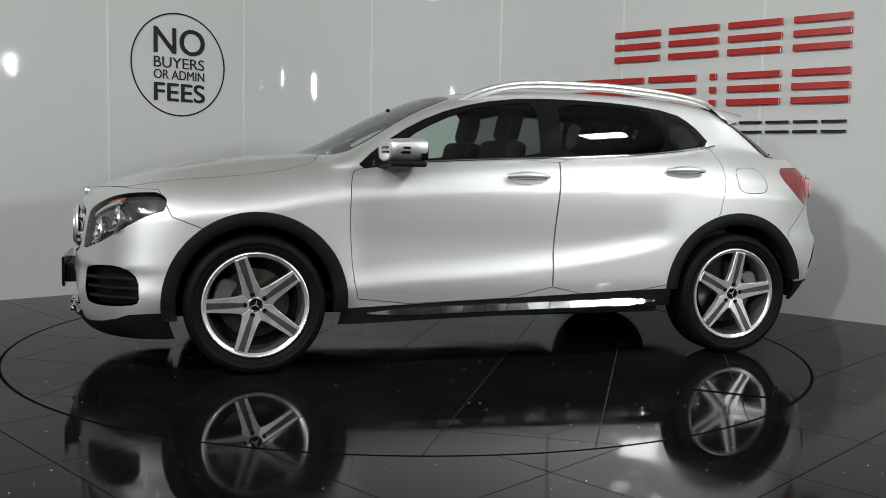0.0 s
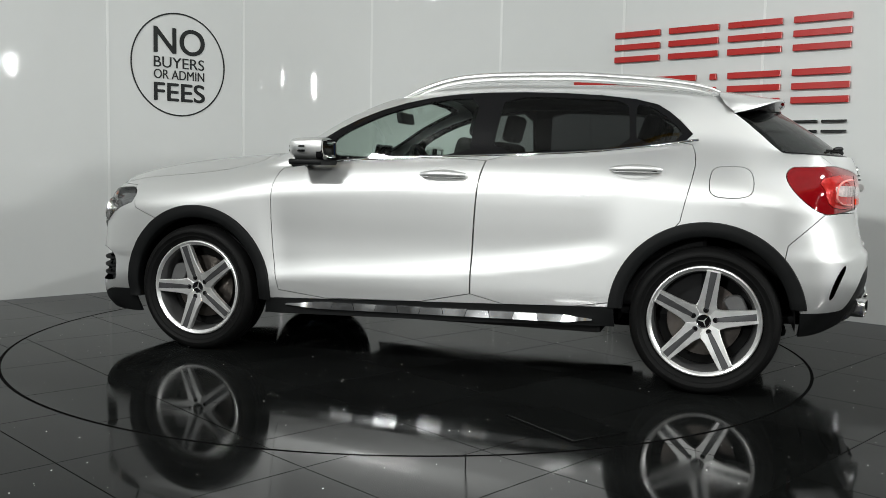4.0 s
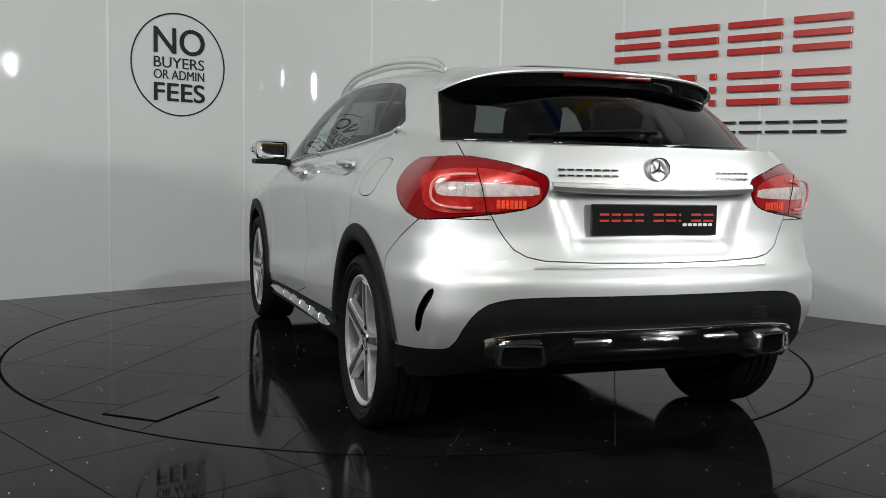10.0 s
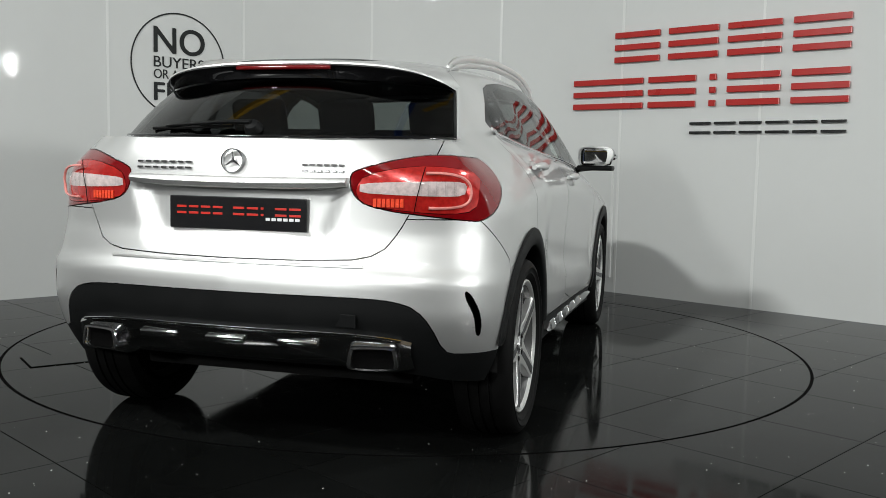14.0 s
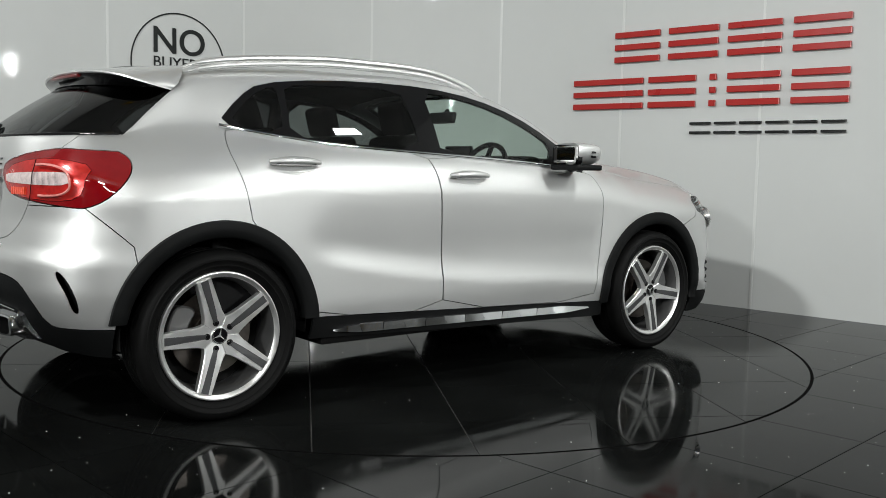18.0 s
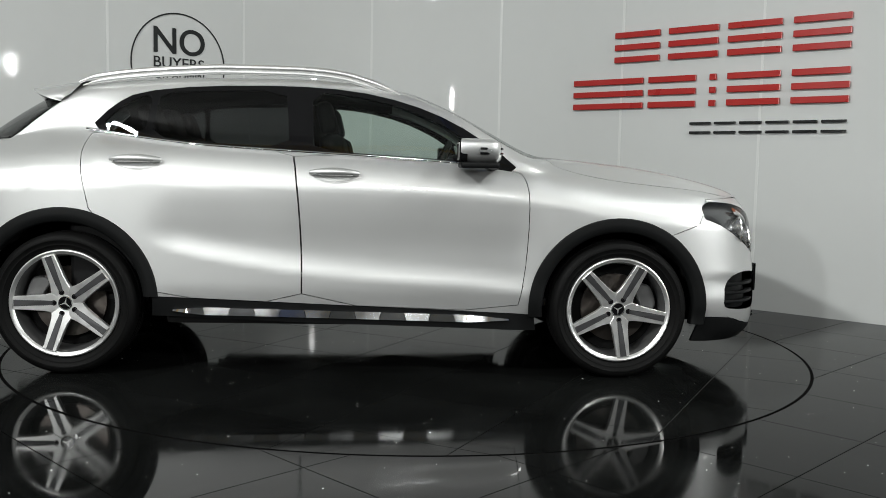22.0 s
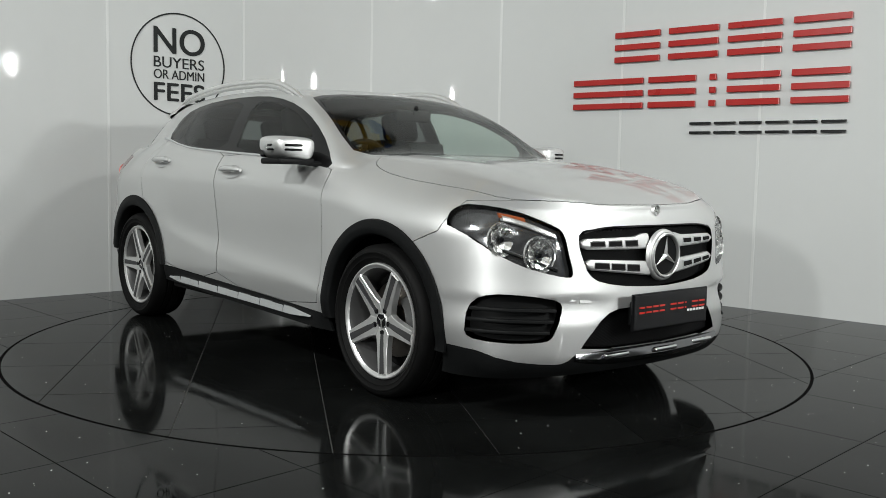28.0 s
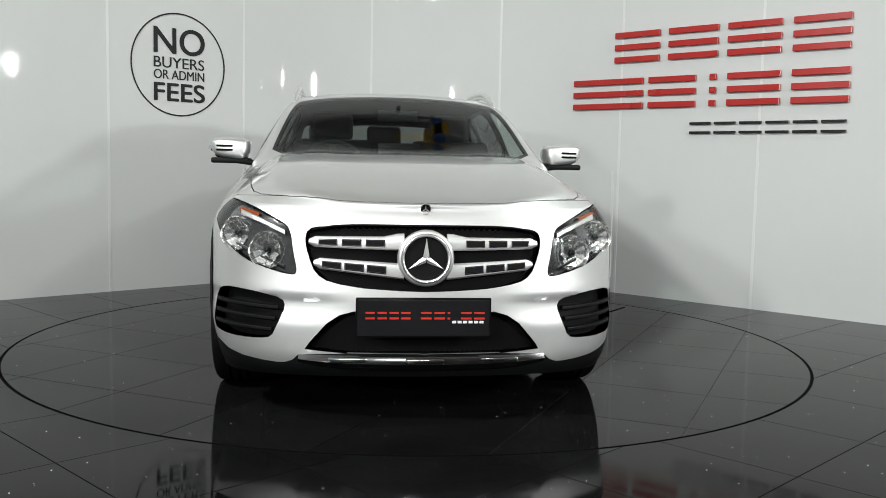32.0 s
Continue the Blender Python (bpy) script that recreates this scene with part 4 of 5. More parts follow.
def wheel(x, y, turn):
    """One wheel with its axis along the car's y; the outer face looks away from the car."""
    side = 1 if y > 0 else -1
    hub = new("wheel")
    hub.parent = car
    tyre = lathe([(0.262, 0.085), (0.275, 0.104), (0.283, 0.107), (0.285, 0.1095), (0.289, 0.1095), (0.291, 0.110), (0.304, 0.114), (0.306, 0.1165), (0.310, 0.1165), (0.312, 0.114), (0.322, 0.112), (0.335, 0.100), (0.3435, 0.080), (0.346, 0.045), (0.339, 0.044), (0.339, 0.034), (0.3465, 0.033),
                  (0.347, 0.006), (0.339, 0.005), (0.339, -0.005), (0.347, -0.006), (0.3465, -0.033), (0.339, -0.034), (0.339, -0.044), (0.346, -0.045), (0.3435, -0.080), (0.335, -0.1), (0.30, -0.114), (0.262, -0.085)], 96)
    part("tyre", tyre, M_RUBBER, hub, "black low-profile tyre", smooth=40)
    barrel = lathe([(0.262, 0.086), (0.259, 0.098), (0.254, 0.0995), (0.246, 0.096), (0.238, 0.088)], 80)
    part("rim_lip", barrel, M_ALLOY, hub, "polished alloy rim lip", smooth=40)
    part("rim_barrel", lathe([(0.247, 0.090), (0.236, 0.060), (0.225, 0.02), (0.222, -0.06), (0.245, -0.09)], 64), M_BARREL, hub, "dark inner rim barrel", smooth=40)
    part("rim_ring", lathe([(0.239, 0.088), (0.236, 0.082), (0.231, 0.066), (0.227, 0.03)], 80), M_BARREL, hub, smooth=40)
    for k in range(5):
        a = radians(turn + 72 * k)
        m = pose(0, 0, 0, 0, 0, math.degrees(a))
        # one fifth of the star: a polished spoke with a sunk grey groove, joined to its neighbours in a valley
        half = [(0.031, 0.0225), (0.0665, 0.0483), (0.081, 0.0435), (0.098, 0.0400), (0.130, 0.0372), (0.239, 0.0315)]
        star = prism([(p, -q) for p, q in half] + [(p, q) for p, q in reversed(half)], 0.030, 0.0025)
        groove = prism([(0.052, -0.0085), (0.100, -0.0125), (0.236, -0.0155), (0.236, 0.0155), (0.100, 0.0125), (0.052, 0.0085)], 0.012)
        for mesh, lift in ((star, 0.056), (groove, 0.0768)):
            for v in mesh.verts:
                v.co.z += lift - 0.10 * max(0, 0.13 - math.hypot(v.co.x, v.co.y)) + 0.012 * (v.co.x / 0.24) ** 2
        part("spoke", star, M_ALLOY, hub, "polished alloy spoke", m=m, smooth=30)
        part("spoke_groove", groove, M_ALLOYGREY, hub, "grey painted spoke groove", m=m)
        b = a
        part("wheel_bolt", lathe([(0.0005, 0.073), (0.006, 0.073), (0.0085, 0.0715), (0.0115, 0.0735), (0.0130, 0.0720), (0.0130, 0.03)], 14), M_GLOSSBLACK, hub, m=pose(0.054 * math.cos(b), 0.054 * math.sin(b), 0.010))
    part("hub_disc", lathe([(0.0005, 0.078), (0.034, 0.078), (0.038, 0.074), (0.040, 0.05)], 48), M_ALLOY, hub, "grey hub centre", smooth=30)
    part("cap_ring", lathe([(0.0335, 0.076), (0.0335, 0.0815), (0.031, 0.083), (0.029, 0.0815), (0.029, 0.076)], 40), M_CHROME, hub, "chrome cap ring", smooth=40)
    part("hub_cap", lathe([(0.0005, 0.0795), (0.030, 0.0795), (0.030, 0.075)], 32), M_GLOSSBLACK, hub, "black hub cap")
    for k in range(3):
        part("cap_blade", prism([(0.0, 0.004), (0.028, 0.0), (0.0, -0.004)], 0.003), M_ALLOY, hub, m=pose(0, 0, 0.0795, 0, 0, 90 + 120 * k + turn))
    part("brake_disc", lathe([(0.08, 0.0), (0.172, 0.0), (0.172, -0.02), (0.08, -0.02), (0.08, 0.0)], 56), M_DISC, hub, "steel brake disc", smooth=30)
    part("disc_bell", lathe([(0.0005, 0.012), (0.078, 0.012), (0.080, -0.02)], 40), M_DISC, hub, smooth=30)
    part("brake_caliper", prism(rounded([(0.10, -0.075), (0.195, -0.07), (0.205, 0.0), (0.195, 0.07), (0.10, 0.075), (0.125, 0.0)], 2), 0.05, 0.006), M_CALIPER, hub, "grey brake caliper",
         m=pose(0, 0, -0.010, 0, 0, 160 if x > 0 else 20) if side > 0 else pose(0, 0, -0.010, 0, 0, 20 if x > 0 else 160))
    part("wheel_back", lathe([(0.0005, -0.035), (0.222, -0.035), (0.222, -0.05)], 40), M_UNDER, hub)
    # the wheel's z is the axle; x runs to the viewer's right when its face is seen
    face = Matrix(((-side, 0, 0, x), (0, 0, side, y), (0, 1, 0, 0.345), (0, 0, 0, 1)))
    hub.matrix_basis = face
    return hub


for wx, wy, wt in ((1.349, 0.782, 108), (-1.350, 0.782, 81), (1.349, -0.782, 62), (-1.350, -0.782, 108)):
    wheel(wx, wy, wt)


# ---- arch trims, wheel wells and underbody ----
def skin_y(x, z):
    """The flank's half width at a place along the car."""
    out = 0.0 - float(side_in(x, z))
    i = int(np.argmin(np.abs(bx - x)))
    return float(by[i]) + out * float(side_w[i]) + float(rear_w[i]) * float(tail(z)) * 0.3


for side in (1, -1):
    for n, (ax, az, ar) in enumerate(ARCH):
        bm = bmesh.new()
        end_front, end_rear = ((0.275, 0.305), (0.385, 0.425))[n]
        rows = []
        steps = 44
        for k in range(steps + 1):
            ring_pts = []
            for r, lift in ((ar + 0.001, 0.002), (ar - 0.003, 0.010), (ar - 0.030, 0.014), (ar - 0.062, 0.010), (ar - 0.069, 0.002), (ar - 0.069, -0.045)):
                a0, a1 = math.asin((end_front - az) / r), math.pi - math.asin((end_rear - az) / r)
                a = a0 + (a1 - a0) * k / steps
                x, z = ax + r * math.cos(a), az + r * math.sin(a)
                y = skin_y(ax + (ar + 0.0) * math.cos(a), max(az + ar * math.sin(a), 0.3))
                ring_pts.append(bm.verts.new((x, side * (y + lift), z)))
            rows.append(ring_pts)
        for p, q in zip(rows, rows[1:]):
            for i in range(5):
                bm.faces.new((p[i], q[i], q[i + 1], p[i + 1]))
        part("arch_trim", bm, M_PLASTIC, car, "black plastic wheel arch trim", smooth=50)
        well = bmesh.new()
        rows = []
        for k in range(33):
            a = radians(-6) + radians(192) * k / 32
            x, z = ax + (ar - 0.05) * math.cos(a), az + (ar - 0.05) * math.sin(a)
            rows.append([well.verts.new((x, side * y, z)) for y in (0.86, 0.50)])
        for p, q in zip(rows, rows[1:]):
            well.faces.new((p[0], q[0], q[1], p[1]))
        well.faces.new([r[1] for r in rows])
        part("wheel_well", well, M_UNDER, car)
part("underbody", box(3.7, 1.10, 0.05, 0.02, pose(0.12, 0, 0.27)), M_UNDER, car, "black underbody")
part("underbody_side", box(1.75, 1.70, 0.05, 0.02, pose(0.0, 0, 0.275)), M_UNDER, car)
for x in (-1.35, 1.35):
    part("axle", tube([(x, -0.7, 0.33), (x, 0.7, 0.33)], 0.035, 10), M_UNDER, car)


# ---- lamps, grille, trim and fittings of the car ----
_front = slice(0, int(np.argmax(by)))
_back = slice(int(np.argmax(by)), NU)


def nose_x(y, z):
    """The nose's x at a half width and height."""
    return float(np.interp(abs(y), by[_front], bx[_front])) + float(nose(z)) * 0.97


def tail_x(y, z):
    return float(np.interp(abs(y), by[_back][::-1], bx[_back][::-1])) - float(tail(z)) * 0.97


def flank_y(x, z):
    return skin_y(x, z)


def belt_y(x):
    order = np.argsort(grid[:, NV - 1, 0])
    return float(np.interp(x, grid[order, NV - 1, 0], grid[order, NV - 1, 1]))


def band(name, ys, lo, hi, x_of, lift, thick, mat, parent, label="", bevel=0.002, mid=0.0):
    """A moulding across the nose or tail: between the heights lo(y) and hi(y), standing lift proud of the skin. mid: extra swell at its middle."""
    bm = bmesh.new()
    out = 1 if x_of is nose_x else -1
    rows = []
    for y in ys:
        a, b = lo(y), hi(y)
        ring_ = []
        for z, l in ((a, -thick), (a, -bevel), (a + bevel, 0.0), ((a + b) / 2, mid), (b - bevel, 0.0), (b, -bevel), (b, -thick)):
            ring_.append(bm.verts.new((x_of(y, z) + out * (lift + l), y, z)))
        rows.append(ring_)
    for p, q in zip(rows, rows[1:]):
        for i in range(6):
            bm.faces.new((p[i], q[i], q[i + 1], p[i + 1]))
    bm.faces.new(rows[0])
    bm.faces.new(rows[-1][::-1])
    return part(name, bm, mat, parent, label, smooth=35)


def span(a, b, n):
    return [a + (b - a) * k / n for k in range(n + 1)]


M_MESH = surface("black_mesh", (0.004, 0.004, 0.0045), 0.5, vary=0.2, spec=0.12)


def mesh_net(name, y0, y1, z0, z1, x_of, lift, keep, parent, cell=0.020):
    """A diamond net of thin black bars over an opening."""
    bm = bmesh.new()
    out = 1 if x_of is nose_x else -1
    n = int((y1 - y0 + z1 - z0) / cell) + 2
    for sgn in (1, -1):
        for k in range(n * 2):
            c = y0 - (z1 - z0) + k * cell * 1.15
            line = []
            for i in range(41):
                z = z0 + (z1 - z0) * i / 40
                y = c + (z - z0) * 1.7 if sgn == 1 else c + (z1 - z) * 1.7
                if y0 < y < y1 and keep(abs(y), z):
                    line.append(Vector((x_of(y, z) + out * lift, y, z)))
                elif len(line) > 1:
                    break
            if len(line) < 2:
                continue
            w = Vector((0, 0.0012, 0.0012 * -sgn))
            for a, b in zip(line, line[1:]):
                bm.faces.new([bm.verts.new(p) for p in (a - w, b - w, b + w, a + w)])
    return part(name, bm, M_MESH, parent, "black diamond mesh")


M_EMBLEM = surface("satin_dark_chrome", (0.46, 0.46, 0.47), 0.15, metal=1.0, vary=0.05)
M_SILL = surface("polished_sill_metal", (0.66, 0.67, 0.68), 0.13, metal=1.0, vary=0.04)
# grille
grille = new("grille")
grille.parent = car
panel("grille_hole", M_UNDER, False, "black grille backing", gap=0, depth=0.0, sink=0.05, child_of=grille)
G_OUT = rounded([(-0.2, 0.800), (0.20, 0.799), (0.41, 0.794), (0.462, 0.782), (0.472, 0.735), (0.455, 0.67), (0.43, 0.61), (0.375, 0.577), (0.20, 0.552), (-0.2, 0.543)], 1)
mesh_net("net", -0.47, 0.47, 0.545, 0.80, nose_x, -0.025, lambda y, z: inside(G_OUT, y, z), grille)
for side in (1, -1):
    for zi0, zi1, zo0, zo1, y_end in ((0.706, 0.760, 0.713, 0.755, 0.458), (0.594, 0.655, 0.630, 0.672, 0.438)):
        def low(y, a=zi0, b=zo0, e=y_end):
            return a + (b - a) * (abs(y) - 0.1) / (e - 0.1) + 0.012 * float(ease(e - 0.02, e, abs(y)))

        def high(y, a=zi1, b=zo1, e=y_end):
            return a + (b - a) * (abs(y) - 0.1) / (e - 0.1) - 0.012 * float(ease(e - 0.02, e, abs(y))) + (0.0 if a < 0.7 else 0.012 * float(ease(0.17, 0.10, abs(y))))
        bar = band("bar", [side * y for y in span(0.085, y_end, 14)], low, high, nose_x, -0.002, 0.02, M_PAINT, grille, "silver grille bar", 0.006, 0.003)
        for k in range(3):
            ya = 0.165 + 0.093 * k if zi0 > 0.7 else 0.160 + 0.087 * k
            yb_ = ya + 0.066
            zc0 = lambda y, a=low, b=high: a(y) + (b(y) - a(y)) * 0.30
            zc1 = lambda y, a=low, b=high: a(y) + (b(y) - a(y)) * 0.70
            band("slot_frame", [side * y for y in span(ya - 0.005, yb_ + 0.005, 3)], lambda y, f=zc0: f(y) - 0.004, lambda y, f=zc1: f(y) + 0.004, nose_x, 0.004, 0.01, M_CHROME, bar, "thin chrome slot frame")
            band("slot", [side * y for y in span(ya, yb_, 3)], zc0, zc1, nose_x, 0.0052, 0.01, M_UNDER, bar, "black slot")


def emblem(x, z, r, out, parent, name="emblem", disc=M_UNDER, mat=M_ALLOY):
    """A chrome ring with three blades on a plain disc."""
    top = new(name)
    top.parent = parent
    m = Matrix(((0, 0, out, x), (out, 0, 0, 0), (0, 1, 0, z), (0, 0, 0, 1)))
    part("emblem_ring", lathe([(r, -0.01), (r, 0.006), (r * 0.96, 0.009), (r * 0.90, 0.007), (r * 0.885, -0.01)], 56), mat, top, "bright ring", smooth=40, m=m)
    if disc:
        part("emblem_disc", lathe([(0.0005, -0.004), (r * 0.86, -0.004), (r * 0.86, -0.01)], 40), disc, top, "dark disc", m=m)
    for k in range(3):
        bm = bmesh.new()
        a, b, c, d, e = (bm.verts.new(p) for p in ((0, 0, 0.010), (r * 0.87, 0, 0.004), (r * 0.10, r * 0.13, 0.0), (r * 0.10, -r * 0.13, 0.0), (0, 0, -0.004)))
        for f in ((a, c, b), (a, b, d), (e, b, c), (e, d, b)):
            bm.faces.new(f)
        part("emblem_blade", bm, mat, top, m=m @ pose(0, 0, 0, 0, 0, 90 + 120 * k))
    return top


part("emblem_surround", lathe([(0.113, -0.012), (0.110, 0.0), (0.105, 0.005), (0.098, 0.006), (0.094, -0.012)], 56), M_PAINT, grille, "silver emblem surround", smooth=50, m=Matrix(((0, 0, 1, nose_x(0, 0.675) + 0.006), (1, 0, 0, 0), (0, 1, 0, 0.677), (0, 0, 0, 1))))
emblem(nose_x(0, 0.675) + 0.014, 0.677, 0.096, 1, grille)
emblem(2.174, 0.868, 0.022, 1, car)
band("grille_rim", span(-0.445, 0.445, 30), lambda y: 0.800 - 0.03 * (abs(y) / 0.46) ** 6, lambda y: 0.807 - 0.03 * (abs(y) / 0.46) ** 6, nose_x, 0.003, 0.03, M_GLOSSBLACK, grille)

# fog openings, lower intake and skid bar
panel("fog_hole", M_PLASTIC, True, "black side air intake", gap=0, depth=0.0, sink=0.045)
for side in (1, -1):
    for k in range(3):
        z = 0.372 + 0.045 * k
        y0, y1 = 0.602 - 0.013 * k, 0.846 - 0.004 * k
        band("intake_slat", [side * y for y in span(y0, y1, 12)], lambda y, z=z: z + 0.03 * (abs(y) - 0.6), lambda y, z=z: z + 0.014 + 0.03 * (abs(y) - 0.6), nose_x, -0.008, 0.035, M_PLASTIC, car, "black intake slat", 0.003)
panel("lower_hole", M_UNDER, False, "black lower intake", gap=0, depth=0.0, sink=0.05)
mesh_net("lower_net", -0.46, 0.46, 0.298, 0.468, nose_x, -0.03, lambda y, z: y < 0.46 - max(0, z - 0.31) * 1.15, car, 0.018)
band("skid_bar", span(-0.495, 0.495, 24), lambda y: 0.228 + 0.03 * (abs(y) / 0.5) ** 4, lambda y: 0.292 - 0.004 * (abs(y) / 0.5) ** 2, nose_x, 0.012, 0.04, M_DARKCHROME, car, "dark chrome front skid bar", 0.01, 0.008)
for y in (-0.30, 0.0, 0.30):
    part("skid_stud", box(0.02, 0.155, 0.022, 0.009, pose(nose_x(y, 0.26) + 0.018, y, 0.274), 3), M_CHROME, car, "chrome skid stud", smooth=40)

# headlights
M_REFLECTOR = surface("bright_lamp_reflector", (0.88, 0.88, 0.87), 0.25, metal=0.9, vary=0.1, scale=60)
M_HOUSING = surface("lamp_housing", (0.20, 0.20, 0.205), 0.12, metal=0.8, vary=0.2, scale=25)
panel("headlight", M_HOUSING, True, "grey headlight housing", gap=0, depth=0.0, sink=0.030)
panel("headlight", M_LENS, True, "clear headlight lens", gap=0.003, depth=0.006)
for side in (1, -1):
    for y, z, r, d in ((0.625, 0.692, 0.070, 0.050), (0.750, 0.752, 0.064, 0.052)):
        face_m = pose(nose_x(y, z) - d * 0.42, side * y, z, 0, 84, side * 12)
        lamp = part("reflector", lathe([(0.006, -0.050), (r * 0.45, -0.040), (r * 0.8, -0.018), (r, 0.0), (r * 1.06, 0.004), (r * 1.10, -0.004)], 32), M_REFLECTOR, car, "chrome headlight reflector", smooth=60, m=face_m)
        for k in range(14):
            part("facet", prism([(0.014, -0.005), (r * 0.95, -0.012), (r * 0.95, 0.012), (0.014, 0.005)], 0.003), M_REFLECTOR, lamp, m=face_m @ pose(0, 0, 0, 0, 0, 360 / 14 * k + 10) @ pose(0, 0, -0.030, 9 if k % 2 else -7, -26 - 5 * (k % 3), 0))
        part("bulb", lathe([(0.0005, 0.004), (0.010, 0.0), (0.014, -0.008), (0.014, -0.04)], 16), M_GLOSSBLACK, lamp, m=face_m, smooth=40)
    band("light_strip", [side * y for y in span(0.552, 0.735, 18)], lambda y: 0.760 + 0.46 * (abs(y) - 0.565) * (1 - 0.9 * (abs(y) - 0.565)), lambda y: 0.782 + 0.46 * (abs(y) - 0.565) * (1 - 0.9 * (abs(y) - 0.565)),
         nose_x, -0.022, 0.018, M_ALLOY, car, "bright light guide strip", 0.004)
    band("light_blade", [side * y for y in span(0.555, 0.78, 16)], lambda y: 0.620 + 0.42 * (abs(y) - 0.555), lambda y: 0.636 + 0.42 * (abs(y) - 0.555), nose_x, -0.022, 0.02, M_CHROME, car, "chrome lamp blade", 0.004)
    band("turn_signal", [side * y for y in span(0.66, 0.74, 8)], lambda y: 0.808 + 0.30 * (abs(y) - 0.64), lambda y: 0.834 + 0.24 * (abs(y) - 0.64), nose_x, -0.026, 0.012, M_AMBER, car, "amber turn signal", 0.004)

# tail lights
M_GUIDE = surface("pale_light_guide", (0.72, 0.26, 0.23), 0.2, vary=0.15, scale=40, coat=1.0)
M_RIB = surface("orange_red_reflector", (0.80, 0.075, 0.03), 0.25, vary=0.2, scale=60, coat=1.0)
panel("tail_light", M_TAILRED, True, "red tail light lens", gap=0.0025)
panel("tail_clear", M_TAILWHITE, True, "clear ribbed lamp window", gap=0.0, depth=0.004, sink=-0.003)
panel("tail_ring", M_TAILGLOW, True, "bright red inner lamp ring", gap=0.0, depth=0.004, sink=-0.0015)
for side in (1, -1):
    guide = [(0.655, 1.014), (0.71, 1.015), (0.758, 1.006), (0.785, 0.985), (0.790, 0.950), (0.783, 0.918), (0.752, 0.903), (0.70, 0.899), (0.665, 0.900)]
    part("light_guide", tube([(tail_x(p, q) - 0.002, side * p, q) for p, q in rounded(guide, 2, closed=False)], 0.005, 6, up=(1, 0, 0)), M_GUIDE, car, "pale light guide ring", smooth=60)
    for k in range(7):
        y = 0.495 + 0.0145 * k
        band("reflector_rib", [side * (y - 0.0052), side * (y + 0.0052)], lambda q: 0.900, lambda q: 0.928, tail_x, 0.0035, 0.006, M_RIB, car, "orange-red reflector rib", 0.001)
    for k in range(5):
        y = 0.640 + 0.026 * k
        band("lamp_rib", [side * (y - 0.0035), side * (y + 0.0035)], lambda q: 0.940, lambda q: 0.988, tail_x, 0.0045, 0.006, M_LENS, car, "clear lamp rib", 0.001)
    part("lamp_split", tube([(tail_x(p, q) - 0.0035, side * p, q) for p, q in ((0.620, 0.878), (0.628, 0.93), (0.640, 0.98), (0.652, 1.035))], 0.0016, 6, up=(1, 0, 0)), M_GAP, car, smooth=60)

# tailgate fittings
band("tailgate_handle_strip", span(-0.405, 0.405, 28), lambda y: 0.952 + 0.012 * (abs(y) / 0.4) ** 3, lambda y: 0.990 + 0.004 * (abs(y) / 0.4) ** 2, tail_x, 0.016, 0.03, M_ALLOY, car, "bright tailgate strip", 0.006, 0.004)
emblem(tail_x(0, 1.041) - 0.006, 1.042, 0.042, -1, car, disc=None, mat=M_EMBLEM)
for ya, yb_, z0, n in ((0.385, 0.155, 1.012, 7), (-0.245, -0.395, 1.010, 6)):
    for k in range(n):
        y = ya + (yb_ - ya) * (k + 0.5) / n
        w = abs(yb_ - ya) / n * 0.36
        for zz in (z0, z0 + 0.020):
            band("badge_bar", [y - w, y + w], lambda q, z=zz: z, lambda q, z=zz: z + 0.007, tail_x, 0.005, 0.008, M_EMBLEM, car, "small chrome badge bar", 0.001)
band("load_sill", span(-0.47, 0.47, 20), lambda y: 0.700, lambda y: 0.709, tail_x, 0.004, 0.02, M_ALLOY, car, "bright load sill strip", 0.002)
panel("bumper_slot", M_PLASTIC, True, "black bumper side slot", gap=0, depth=0.0, sink=0.035)
M_DIFFUSER = surface("smoked_chrome", (0.46, 0.46, 0.465), 0.12, metal=1.0, vary=0.06)
band("diffuser", span(-0.63, 0.63, 36), lambda y: 0.372 - 0.035 * float(ease(0.36, 0.46, abs(y))) + 0.02 * (abs(y) / 0.63) ** 8, lambda y: 0.492 - 0.030 * (abs(y) / 0.63) ** 8, tail_x, 0.010, 0.05, M_DIFFUSER, car, "dark chrome rear diffuser", 0.014, 0.008)
band("diffuser_edge", span(-0.60, 0.60, 30), lambda y: 0.482 - 0.02 * (abs(y) / 0.6) ** 6, lambda y: 0.491 - 0.02 * (abs(y) / 0.6) ** 6, tail_x, 0.014, 0.02, M_CHROME, car, "chrome diffuser edge", 0.002)
for y in (-0.26, 0.0, 0.26):
    part("diffuser_stud", box(0.02, 0.145, 0.026, 0.009, pose(tail_x(y, 0.425) - 0.026, y, 0.446, 0, -25, 0), 3), M_CHROME, car, "chrome diffuser stud", smooth=40)
part("tow_cover", box(0.006, 0.085, 0.045, 0.003, pose(tail_x(0.42, 0.53) - 0.003, -0.42, 0.53, 0, 0, -10)), M_PLASTIC, car)
